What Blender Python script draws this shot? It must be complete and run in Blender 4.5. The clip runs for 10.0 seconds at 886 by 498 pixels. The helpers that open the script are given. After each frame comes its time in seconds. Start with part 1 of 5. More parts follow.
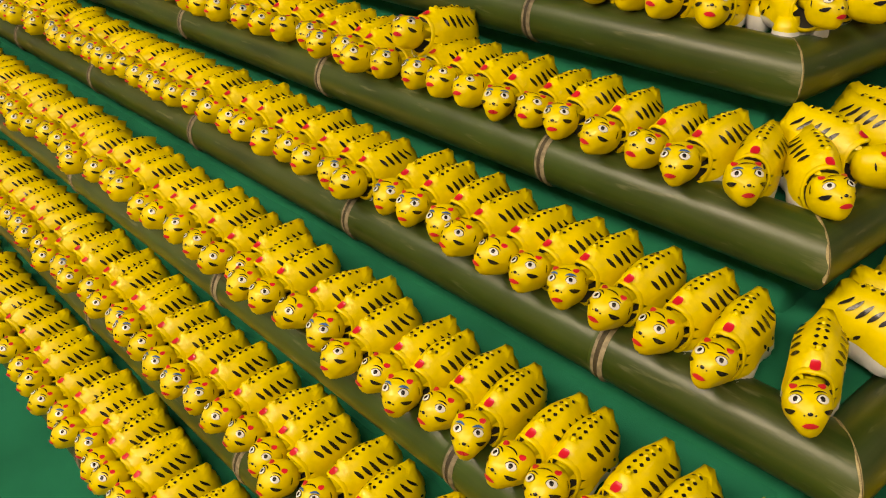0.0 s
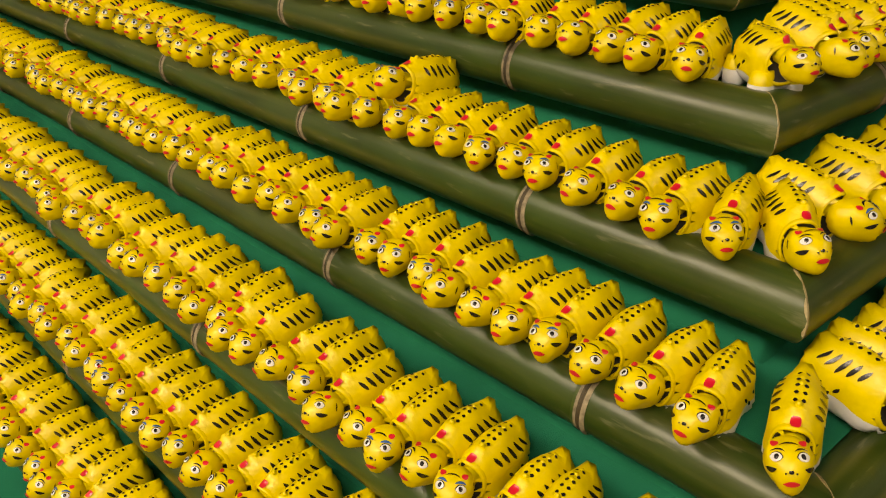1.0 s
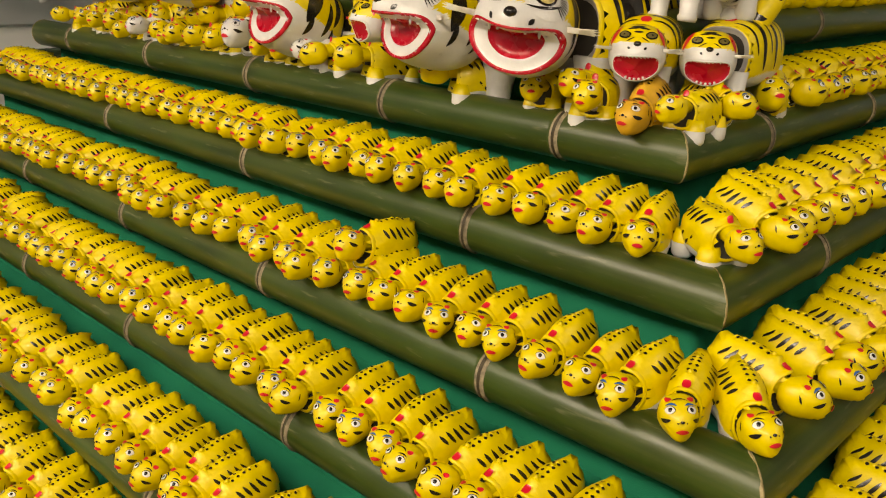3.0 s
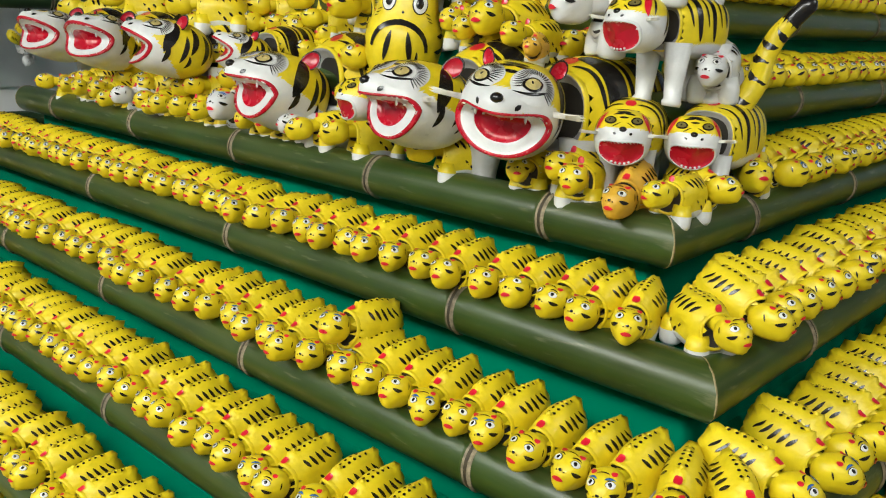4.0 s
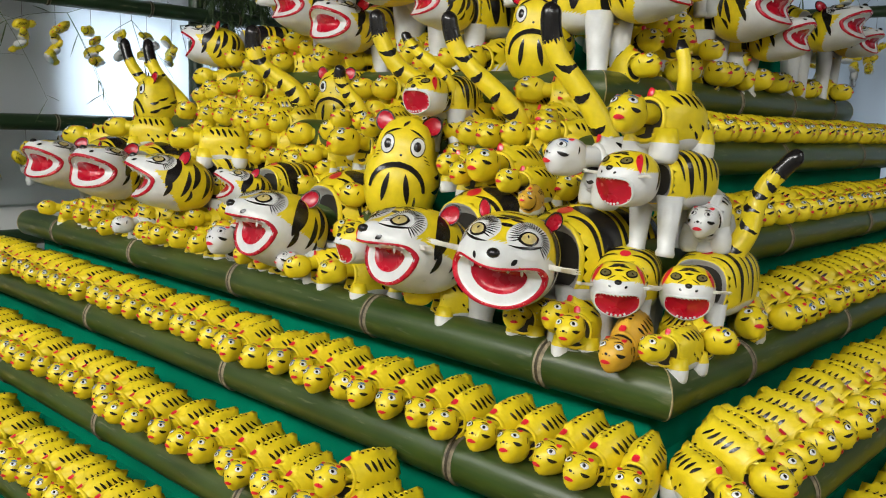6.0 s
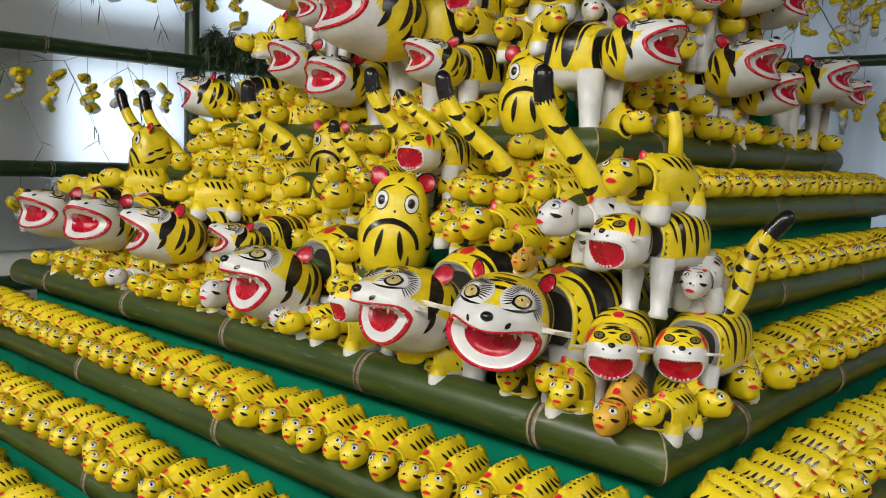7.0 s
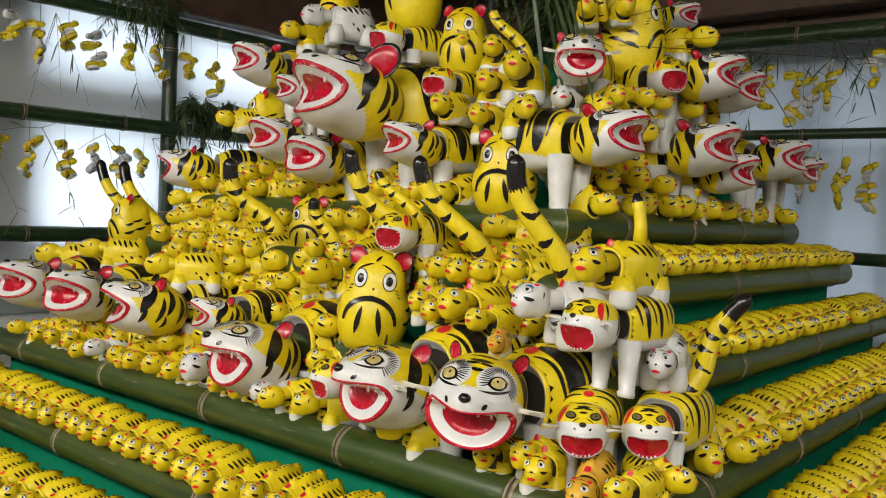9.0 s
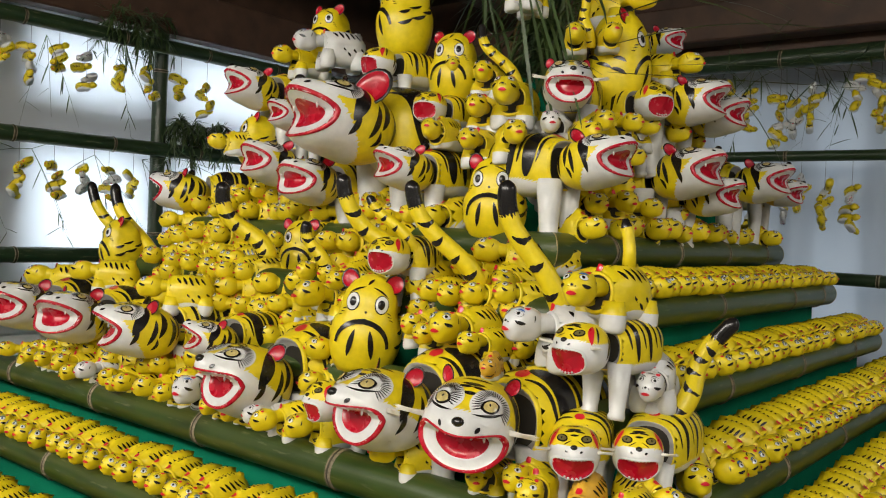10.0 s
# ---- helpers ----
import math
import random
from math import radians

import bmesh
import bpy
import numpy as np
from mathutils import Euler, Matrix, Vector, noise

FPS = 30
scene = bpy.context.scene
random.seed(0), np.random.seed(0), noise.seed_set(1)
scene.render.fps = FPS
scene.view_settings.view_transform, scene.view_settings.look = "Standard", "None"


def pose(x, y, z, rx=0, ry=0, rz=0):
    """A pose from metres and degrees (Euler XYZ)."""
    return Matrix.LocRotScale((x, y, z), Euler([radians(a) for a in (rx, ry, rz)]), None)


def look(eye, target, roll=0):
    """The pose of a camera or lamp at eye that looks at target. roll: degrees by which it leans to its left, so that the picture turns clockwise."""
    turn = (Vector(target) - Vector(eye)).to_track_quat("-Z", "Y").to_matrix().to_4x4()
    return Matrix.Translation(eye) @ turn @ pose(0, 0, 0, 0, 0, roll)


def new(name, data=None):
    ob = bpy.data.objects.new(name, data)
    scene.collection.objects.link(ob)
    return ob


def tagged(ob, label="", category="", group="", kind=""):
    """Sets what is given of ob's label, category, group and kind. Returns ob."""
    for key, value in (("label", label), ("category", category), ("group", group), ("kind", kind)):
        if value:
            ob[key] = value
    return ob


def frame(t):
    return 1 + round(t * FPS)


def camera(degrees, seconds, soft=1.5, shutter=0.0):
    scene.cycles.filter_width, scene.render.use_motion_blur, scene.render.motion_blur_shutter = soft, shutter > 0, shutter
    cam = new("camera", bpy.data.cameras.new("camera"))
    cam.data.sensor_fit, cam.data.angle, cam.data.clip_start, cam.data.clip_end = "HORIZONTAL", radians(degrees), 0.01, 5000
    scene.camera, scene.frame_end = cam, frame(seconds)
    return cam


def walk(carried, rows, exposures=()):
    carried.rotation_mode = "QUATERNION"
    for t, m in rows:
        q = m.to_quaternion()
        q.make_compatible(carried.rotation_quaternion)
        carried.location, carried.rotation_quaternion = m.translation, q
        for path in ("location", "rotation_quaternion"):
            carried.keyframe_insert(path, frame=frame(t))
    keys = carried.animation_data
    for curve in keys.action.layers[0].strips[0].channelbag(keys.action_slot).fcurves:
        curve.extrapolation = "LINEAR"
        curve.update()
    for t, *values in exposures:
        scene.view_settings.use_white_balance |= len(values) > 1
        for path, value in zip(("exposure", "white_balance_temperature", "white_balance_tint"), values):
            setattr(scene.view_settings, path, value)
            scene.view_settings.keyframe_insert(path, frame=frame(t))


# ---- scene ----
cam = camera(54.5, 10.0, soft=1.1)
PATH = [
    (0, (0.667, -1.221, 1.171), (-0.641, -0.029, 0.238), 0.6),
    (0.5, (0.664, -1.218, 1.181), (-0.643, -0.007, 0.272), 0.7),
    (1, (0.659, -1.212, 1.198), (-0.645, 0.03, 0.328), 0.9),
    (1.5, (0.659, -1.209, 1.218), (-0.643, 0.072, 0.403), 1.2),
    (2, (0.655, -1.212, 1.239), (-0.647, 0.106, 0.485), 1.5),
    (2.5, (0.648, -1.209, 1.265), (-0.654, 0.139, 0.567), 1.7),
    (4, (0.614, -1.189, 1.334), (-0.684, 0.239, 0.808), 2.4),
    (4.5, (0.604, -1.186, 1.352), (-0.695, 0.264, 0.889), 2.5),
    (5, (0.603, -1.189, 1.374), (-0.701, 0.271, 0.969), 2.5),
    (5.5, (0.603, -1.187, 1.397), (-0.716, 0.275, 1.042), 2.4),
    (7, (0.6, -1.184, 1.461), (-0.729, 0.294, 1.241), 2.4),
    (7.5, (0.601, -1.195, 1.477), (-0.717, 0.297, 1.288), 2.4),
    (8, (0.609, -1.211, 1.494), (-0.695, 0.297, 1.336), 2.5),
    (8.5, (0.621, -1.228, 1.504), (-0.671, 0.293, 1.382), 2.6),
    (9, (0.631, -1.252, 1.518), (-0.652, 0.279, 1.426), 2.7),
    (9.5, (0.633, -1.267, 1.528), (-0.638, 0.276, 1.458), 2.7),
    (10, (0.637, -1.277, 1.531), (-0.625, 0.274, 1.482), 2.7),
]
EXPOSURES = [(0.0, -0.05, 9300, 14), (2.7, -0.02, 9100, 15), (3.9, 0.20, 6200, 3), (5.5, 0.17, 6200, 5), (7.0, 0.00, 6450, 9), (10.0, 0.02, 6750, 9)]
walk(cam, [(t, look(eye, target, roll)) for t, eye, target, roll in PATH], EXPOSURES)

# world, lamps
FLOOR = -0.5
CEIL = 3.1
WALL_X, WALL_Y = -3.45, 3.4          # inner faces of the two walls behind the display
NEAR_X, NEAR_Y = 3.2, -3.6           # inner faces of the walls behind the camera

world = bpy.data.worlds.new("world")
scene.world = world
world.use_nodes = True
wn = world.node_tree.nodes
wbg = wn["Background"]
sky = wn.new("ShaderNodeTexSky")
sky.sky_type, sky.sun_disc, sky.sun_elevation, sky.sun_rotation = "NISHITA", False, radians(38), radians(120)
world.node_tree.links.new(sky.outputs[0], wbg.inputs["Color"])
wbg.inputs["Strength"].default_value = 0.12


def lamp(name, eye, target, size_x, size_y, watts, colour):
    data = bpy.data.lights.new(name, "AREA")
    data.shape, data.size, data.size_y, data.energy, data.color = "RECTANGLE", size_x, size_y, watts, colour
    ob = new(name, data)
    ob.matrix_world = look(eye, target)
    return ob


# area lamps assumed near the ceiling out of view, added to light the display
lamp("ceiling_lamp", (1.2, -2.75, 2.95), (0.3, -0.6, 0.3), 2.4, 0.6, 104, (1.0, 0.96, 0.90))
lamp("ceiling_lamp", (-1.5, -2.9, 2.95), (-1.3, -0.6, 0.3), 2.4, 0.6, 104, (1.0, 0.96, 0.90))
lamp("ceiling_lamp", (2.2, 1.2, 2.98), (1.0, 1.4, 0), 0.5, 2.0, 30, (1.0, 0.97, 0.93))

# ---- materials ----
def material(name, colour, rough=0.5, var=0.12, scale=30.0, bump=0.1, bump_scale=200.0, metal=0.0, coat=0.0, spots=None):
    """A painted or natural surface: colour with two scales of variation, fine relief, uneven gloss."""
    m = bpy.data.materials.new(name)
    m.use_nodes = True
    nt = m.node_tree
    n, link = nt.nodes, nt.links.new
    b = n["Principled BSDF"]
    tc = n.new("ShaderNodeTexCoord")
    big, fine = n.new("ShaderNodeTexNoise"), n.new("ShaderNodeTexNoise")
    for tex, s, d in ((big, scale, 3), (fine, bump_scale, 2)):
        tex.inputs["Scale"].default_value, tex.inputs["Detail"].default_value = s, d
        link(tc.outputs["Object"], tex.inputs["Vector"])
    info = n.new("ShaderNodeObjectInfo")
    ramp = n.new("ShaderNodeMapRange")
    ramp.inputs["From Min"].default_value, ramp.inputs["From Max"].default_value = 0.3, 0.7
    ramp.inputs["To Min"].default_value, ramp.inputs["To Max"].default_value = 1 - var, 1 + var * 0.6
    link(big.outputs["Fac"], ramp.inputs["Value"])
    val = n.new("ShaderNodeMath")
    val.operation = "MULTIPLY_ADD"
    link(info.outputs["Random"], val.inputs[0])
    val.inputs[1].default_value = var * 0.8
    val.inputs[2].default_value = 1 - var * 0.4
    mul = n.new("ShaderNodeMath")
    mul.operation = "MULTIPLY"
    link(ramp.outputs[0], mul.inputs[0])
    link(val.outputs[0], mul.inputs[1])
    hsv = n.new("ShaderNodeHueSaturation")
    hsv.inputs["Color"].default_value = (*colour, 1)
    link(mul.outputs[0], hsv.inputs["Value"])
    out = hsv.outputs[0]
    if spots:
        speck = n.new("ShaderNodeTexNoise")
        speck.inputs["Scale"].default_value, speck.inputs["Detail"].default_value = spots[1], 4
        link(tc.outputs["Object"], speck.inputs["Vector"])
        sr = n.new("ShaderNodeMapRange")
        sr.inputs["From Min"].default_value, sr.inputs["From Max"].default_value = spots[2], spots[2] + 0.06
        link(speck.outputs["Fac"], sr.inputs["Value"])
        mix = n.new("ShaderNodeMix")
        mix.data_type = "RGBA"
        link(sr.outputs[0], mix.inputs["Factor"])
        link(out, mix.inputs["A"])
        mix.inputs["B"].default_value = (*spots[0], 1)
        out = mix.outputs["Result"]
    link(out, b.inputs["Base Color"])
    rr = n.new("ShaderNodeMapRange")
    rr.inputs["To Min"].default_value, rr.inputs["To Max"].default_value = max(0.02, rough - 0.1), rough + 0.1
    link(big.outputs["Fac"], rr.inputs["Value"])
    link(rr.outputs[0], b.inputs["Roughness"])
    b.inputs["Metallic"].default_value = metal
    b.inputs["Coat Weight"].default_value = coat
    if bump:
        bp = n.new("ShaderNodeBump")
        bp.inputs["Strength"].default_value, bp.inputs["Distance"].default_value = bump, 0.002
        link(fine.outputs["Fac"], bp.inputs["Height"])
        link(bp.outputs[0], b.inputs["Normal"])
    return m


def bamboo_material(name, colour, dull):
    """Green culm skin: streaks along the culm (local x), pale bloom and scuffs."""
    m = material(name, colour, 0.36, 0.30, 7.0, 0.05, 300.0)
    nt = m.node_tree
    n, link = nt.nodes, nt.links.new
    b = n["Principled BSDF"]
    hsv = next(x for x in n if x.type == "HUE_SAT")
    tc = next(x for x in n if x.type == "TEX_COORD")
    mp = n.new("ShaderNodeMapping")
    mp.inputs["Scale"].default_value = (1.2, 60, 60)
    link(tc.outputs["Object"], mp.inputs["Vector"])
    st = n.new("ShaderNodeTexNoise")
    st.inputs["Scale"].default_value, st.inputs["Detail"].default_value = 1.0, 5
    link(mp.outputs[0], st.inputs["Vector"])
    r = n.new("ShaderNodeMapRange")
    r.inputs["From Min"].default_value, r.inputs["From Max"].default_value = 0.42, 0.75
    r.inputs["To Max"].default_value = 0.55
    link(st.outputs["Fac"], r.inputs["Value"])
    mix = n.new("ShaderNodeMix")
    mix.data_type = "RGBA"
    link(r.outputs[0], mix.inputs["Factor"])
    link(hsv.outputs[0], mix.inputs["A"])
    mix.inputs["B"].default_value = (*dull, 1)
    mp2 = n.new("ShaderNodeMapping")
    mp2.inputs["Scale"].default_value = (14, 90, 90)
    link(tc.outputs["Object"], mp2.inputs["Vector"])
    sc = n.new("ShaderNodeTexNoise")
    sc.inputs["Scale"].default_value, sc.inputs["Detail"].default_value = 1.0, 6
    link(mp2.outputs[0], sc.inputs["Vector"])
    r2 = n.new("ShaderNodeMapRange")
    r2.inputs["From Min"].default_value, r2.inputs["From Max"].default_value = 0.62, 0.72
    r2.inputs["To Max"].default_value = 0.5
    link(sc.outputs["Fac"], r2.inputs["Value"])
    mix2 = n.new("ShaderNodeMix")
    mix2.data_type = "RGBA"
    link(r2.outputs[0], mix2.inputs["Factor"])
    link(mix.outputs["Result"], mix2.inputs["A"])
    mix2.inputs["B"].default_value = (0.20, 0.20, 0.11, 1)
    link(mix2.outputs["Result"], b.inputs["Base Color"])
    return m


YELLOW = material("yellow_paint", (0.745, 0.580, 0.010), 0.44, 0.12, 45, 0.30, 110, coat=0.08)
WHITE = material("white_paint", (0.65, 0.655, 0.645), 0.32, 0.10, 30, 0.3, 110, coat=0.08)
BLACK = material("black_paint", (0.010, 0.009, 0.009), 0.24, 0.25, 60, 0.1, 300)
RED = material("red_paint", (0.62, 0.010, 0.028), 0.3, 0.15, 40, 0.1, 220, coat=0.2)
CRIMSON = material("crimson_gloss_paint", (0.44, 0.004, 0.020), 0.26, 0.15, 40, 0.1, 220, coat=0.0)
BLUE = material("blue_paint", (0.02, 0.10, 0.36), 0.42, 0.15, 60, 0.1, 260)
IRIS = material("gold_iris_paint", (0.46, 0.37, 0.14), 0.25, 0.3, 80, 0.1, 200, coat=0.5)
# near-black colour that stands in for the shade inside hollows
HOLLOW_SHADE = material("hollow_inside_shade", (0.03, 0.026, 0.02), 0.8, 0.3, 40, 0.2, 150)
OLIVE = material("olive_eye_paint", (0.13, 0.105, 0.03), 0.3, 0.2, 80, 0.1, 200, coat=0.4)
PAPER = material("bare_grey_paper", (0.36, 0.35, 0.33), 0.8, 0.2, 40, 0.3, 150)
ORANGE = material("ochre_paint", (0.66, 0.38, 0.03), 0.45, 0.15, 40, 0.12, 240)
STRAW = material("white_bristle", (0.72, 0.70, 0.62), 0.6, 0.15, 90, 0.2, 400)
BAMBOO = bamboo_material("green_bamboo", (0.030, 0.062, 0.010), (0.100, 0.104, 0.030))
BAMBOO_RAIL = bamboo_material("dark_green_bamboo", (0.020, 0.040, 0.016), (0.034, 0.058, 0.026))
NODE = material("bamboo_node_scar", (0.24, 0.20, 0.13), 0.7, 0.5, 90, 0.5, 300)
NODE_DARK = material("bamboo_node_dark", (0.045, 0.035, 0.016), 0.7, 0.4, 120, 0.5, 300)
CUT = material("bamboo_cut_edge", (0.42, 0.34, 0.18), 0.75, 0.3, 160, 0.5, 350)
CLOTH = material("green_cloth", (0.003, 0.182, 0.098), 0.85, 0.2, 5, 0.35, 700)
CLOTH.node_tree.nodes["Principled BSDF"].inputs["Specular IOR Level"].default_value = 0.08
# greyer than the other plaster, so that the unseen walls bounce less light
UNSEEN_WALL = material("unseen_wall_low_bounce", (0.44, 0.43, 0.41), 0.85, 0.15, 1.6, 0.25, 90)
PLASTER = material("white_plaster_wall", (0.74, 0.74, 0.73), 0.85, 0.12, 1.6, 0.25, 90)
SHEET = material("white_sheet", (0.62, 0.66, 0.70), 0.8, 0.10, 2.2, 0.2, 240)
WOOD = material("dark_brown_timber", (0.075, 0.038, 0.022), 0.6, 0.35, 7, 0.4, 60)
CONCRETE = material("grey_concrete_floor", (0.22, 0.21, 0.20), 0.75, 0.25, 2.5, 0.3, 60)
LEAF = material("bamboo_leaf", (0.05, 0.085, 0.025), 0.5, 0.4, 14, 0.15, 90)
LEAF_DRY = material("dried_leaf", (0.20, 0.13, 0.05), 0.7, 0.4, 14, 0.3, 90)
STRING = material("grey_thread", (0.12, 0.12, 0.11), 0.8, 0.2, 90, 0)


def glow_material(name, colour, strength):
    m = bpy.data.materials.new(name)
    m.use_nodes = True
    n, link = m.node_tree.nodes, m.node_tree.links.new
    n.remove(n["Principled BSDF"])
    e = n.new("ShaderNodeEmission")
    e.inputs["Color"].default_value, e.inputs["Strength"].default_value = (*colour, 1), strength
    link(e.outputs[0], n["Material Output"].inputs["Surface"])
    return m


def frosted_material(name, colour):
    m = bpy.data.materials.new(name)
    m.use_nodes = True
    n, link = m.node_tree.nodes, m.node_tree.links.new
    n.remove(n["Principled BSDF"])
    t, d, mix = n.new("ShaderNodeBsdfTranslucent"), n.new("ShaderNodeBsdfDiffuse"), n.new("ShaderNodeMixShader")
    t.inputs["Color"].default_value = d.inputs["Color"].default_value = (*colour, 1)
    mix.inputs["Fac"].default_value = 0.3
    link(t.outputs[0], mix.inputs[1])
    link(d.outputs[0], mix.inputs[2])
    link(mix.outputs[0], n["Material Output"].inputs["Surface"])
    return m


# bluish glow added to brighten the hanging sheet from behind
SHEET_BACKLIGHT = glow_material("sheet_backlight_glow", (0.76, 0.87, 1.0), 0.95)
CURTAIN = frosted_material("pale_hanging_sheet", (0.66, 0.71, 0.76))
DAYLIGHT = glow_material("overcast_daylight", (0.86, 0.94, 1.0), 7.2)
WINDOW_SHEET = frosted_material("thin_white_sheet", (0.66, 0.68, 0.70))
FROSTED = frosted_material("frosted_pane", (0.85, 0.87, 0.9))

# ---- mesh tools ----
def direction(az, el):
    """Unit direction: az degrees from straight ahead (-y) towards +x, el degrees up."""
    a, e = radians(az), radians(el)
    return Vector((math.sin(a) * math.cos(e), -math.cos(a) * math.cos(e), math.sin(e)))


class Shape:
    """Collects the faces of one mesh with several paints."""

    def __init__(self):
        self.v, self.f, self.m, self.mats = [], [], [], []

    def slot(self, mat):
        if mat not in self.mats:
            self.mats.append(mat)
        return self.mats.index(mat)

    def add(self, verts, faces, mat):
        k = len(self.v)
        self.v += [tuple(p) for p in verts]
        s = None if callable(mat) else self.slot(mat)
        for f in faces:
            self.f.append([i + k for i in f])
            self.m.append(s if s is not None else self.slot(mat(sum((Vector(verts[i]) for i in f), Vector()) / len(f))))

    def rings(self, rings, mat, closed=True, caps=False):
        """Skins a list of equal rings of points; mat may be a list, one for each band."""
        n = len(rings[0])
        base = len(self.v)
        for r in rings:
            self.v += [tuple(p) for p in r]
        for i in range(len(rings) - 1):
            s = self.slot(mat[i] if isinstance(mat, list) else mat)
            for j in range(n if closed else n - 1):
                a, b = base + i * n + j, base + i * n + (j + 1) % n
                self.f.append([a, b, b + n, a + n])
                self.m.append(s)
        if caps:
            self.f += [[base + j for j in reversed(range(n))], [base + (len(rings) - 1) * n + j for j in range(n)]]
            self.m += [self.slot(mat[0] if isinstance(mat, list) else mat), self.slot(mat[-1] if isinstance(mat, list) else mat)]

    def tube(self, path, radii, mat, n=10, caps=True):
        """A tube along points, with a radius for each."""
        pts = [Vector(p) for p in path]
        rings, side = [], None
        for i, p in enumerate(pts):
            t = (pts[min(i + 1, len(pts) - 1)] - pts[max(i - 1, 0)]).normalized()
            if side is None:
                side = t.cross(Vector((0.13, 0.21, 1)) if abs(t.z) < 0.9 else Vector((1, 0.1, 0))).normalized()
            side = (side - t * side.dot(t)).normalized()
            up = t.cross(side)
            r = radii[i] if isinstance(radii, (list, tuple)) else radii
            rings.append([p + r * (math.cos(a) * side + math.sin(a) * up) for a in (2 * math.pi * k / n for k in range(n))])
        self.rings(rings, mat, True, caps)

    def mesh(self, name, matrix=None):
        me = bpy.data.meshes.new(name)
        me.from_pydata(self.v, [], self.f)
        for m in self.mats:
            me.materials.append(m)
        me.polygons.foreach_set("material_index", self.m)
        me.polygons.foreach_set("use_smooth", [True] * len(self.f))
        if matrix is not None:
            me.transform(matrix)
        me.update()
        return me


class Star:
    """A rounded body, star-shaped about its centre: a superellipsoid with soft swellings and dents. Local -y is ahead."""

    def __init__(self, centre, axes, p=2.4, bumps=(), turn=(0, 0, 0), floor=None, top=None, waist=0.0):
        self.c, self.ax, self.p, self.bumps, self.floor = Vector(centre), axes, p, [(b.normalized(), a, w) for b, a, w in bumps], floor
        self.top, self.waist = top or p, waist
        self.r = Euler([radians(a) for a in turn]).to_matrix()

    def point(self, d, lift=0.0):
        p = self.p + (self.top - self.p) * min(1.0, max(0.0, d.z * 1.6))
        r = sum(abs(c / a) ** p for c, a in zip(d, self.ax)) ** (-1 / p)
        r *= 1 - self.waist * math.exp(-((d.z - 0.36) / 0.26) ** 2)
        for b, amount, wide in self.bumps:
            r *= 1 + amount * math.exp(-(1 - d.dot(b)) / wide)
        q = self.c + self.r @ (d * (r + lift))
        if self.floor is not None and q.z < self.floor:
            q.z = self.floor
        return q

    def within(self, d, hole):
        """Whether a direction lies in an opening (az, el, ra, rb, flat, square)."""
        az, el, ra, rb, flat_, square = hole[:6]
        d0 = direction(az, el)
        east = direction(az + 90, 0)
        north = d0.cross(east) * -1 if d0.cross(east).z < 0 else d0.cross(east)
        ahead = d.dot(d0)
        if ahead <= 0.05:
            return False
        x, y = d.dot(east) / ahead / ra, d.dot(north) / ahead / rb
        if y < 0 and len(hole) > 7:
            x /= 1 - hole[7] * min(1.0, -y)
        if y > 0:
            y /= flat_
            if len(hole) > 6:
                y /= 1 - hole[6] * math.cos(4 * (math.atan2(y, x) - math.pi / 2))
        return abs(x) ** square + abs(y) ** square < 1

    def skin(self, shape, mat, n=20, m=12, hole=None):
        """mat: one paint, or a function of the local direction. hole: an opening to leave out."""
        vs = [self.point(Vector((0, 0, -1)))]
        ds = [Vector((0, 0, -1))]
        for i in range(1, m):
            el = -90 + 180 * i / m
            for j in range(n):
                d = direction(360 * (j + 0.5 * (i % 2)) / n, el)
                ds.append(d)
                vs.append(self.point(d))
        ds.append(Vector((0, 0, 1)))
        vs.append(self.point(ds[-1]))
        faces = [[0, 1 + (j + 1) % n, 1 + j] for j in range(n)]
        for i in range(m - 2):
            for j in range(n):
                a, b = 1 + i * n + j, 1 + i * n + (j + 1) % n
                if i % 2 == 0:
                    faces += [[a, b, a + n], [b, b + n, a + n]]
                else:
                    faces += [[a, b + n, a + n], [a, b, b + n]]
        k = 1 + (m - 2) * n
        faces += [[k + j, k + (j + 1) % n, len(vs) - 1] for j in range(n)]
        if hole:
            faces = [f for f in faces if not self.within(sum((ds[i] for i in f), Vector()).normalized(), hole)]
        if isinstance(mat, bpy.types.Material):
            shape.add(vs, faces, mat)
        else:
            base = len(shape.v)
            shape.v += [tuple(p) for p in vs]
            for f in faces:
                shape.f.append([i + base for i in f])
                shape.m.append(shape.slot(mat(sum((ds[i] for i in f), Vector()).normalized())))

    def near(self, az, el, a, b, lift):
        """The point beside (az, el), a to the side and b up in the tangent plane."""
        d = direction(az, el)
        east = direction(az + 90, 0)
        north = d.cross(east) * -1 if d.cross(east).z < 0 else d.cross(east)
        return self.point((d + a * east + b * north).normalized(), lift)

    def disc(self, shape, az, el, ra, rb, mat, lift, angle=0, n=10):
        c, s = math.cos(radians(angle)), math.sin(radians(angle))
        vs = [self.near(az, el, 0, 0, lift)]
        for k in (0.55, 1.0):
            for i in range(n):
                t = 2 * math.pi * i / n
                x, y = k * ra * math.cos(t), k * rb * math.sin(t)
                vs.append(self.near(az, el, x * c - y * s, x * s + y * c, lift if k < 1 else lift * 0.6))
        f = [[0, 1 + i, 1 + (i + 1) % n] for i in range(n)]
        f += [[1 + i, 1 + n + i, 1 + n + (i + 1) % n, 1 + (i + 1) % n] for i in range(n)]
        shape.add(vs, f, mat)

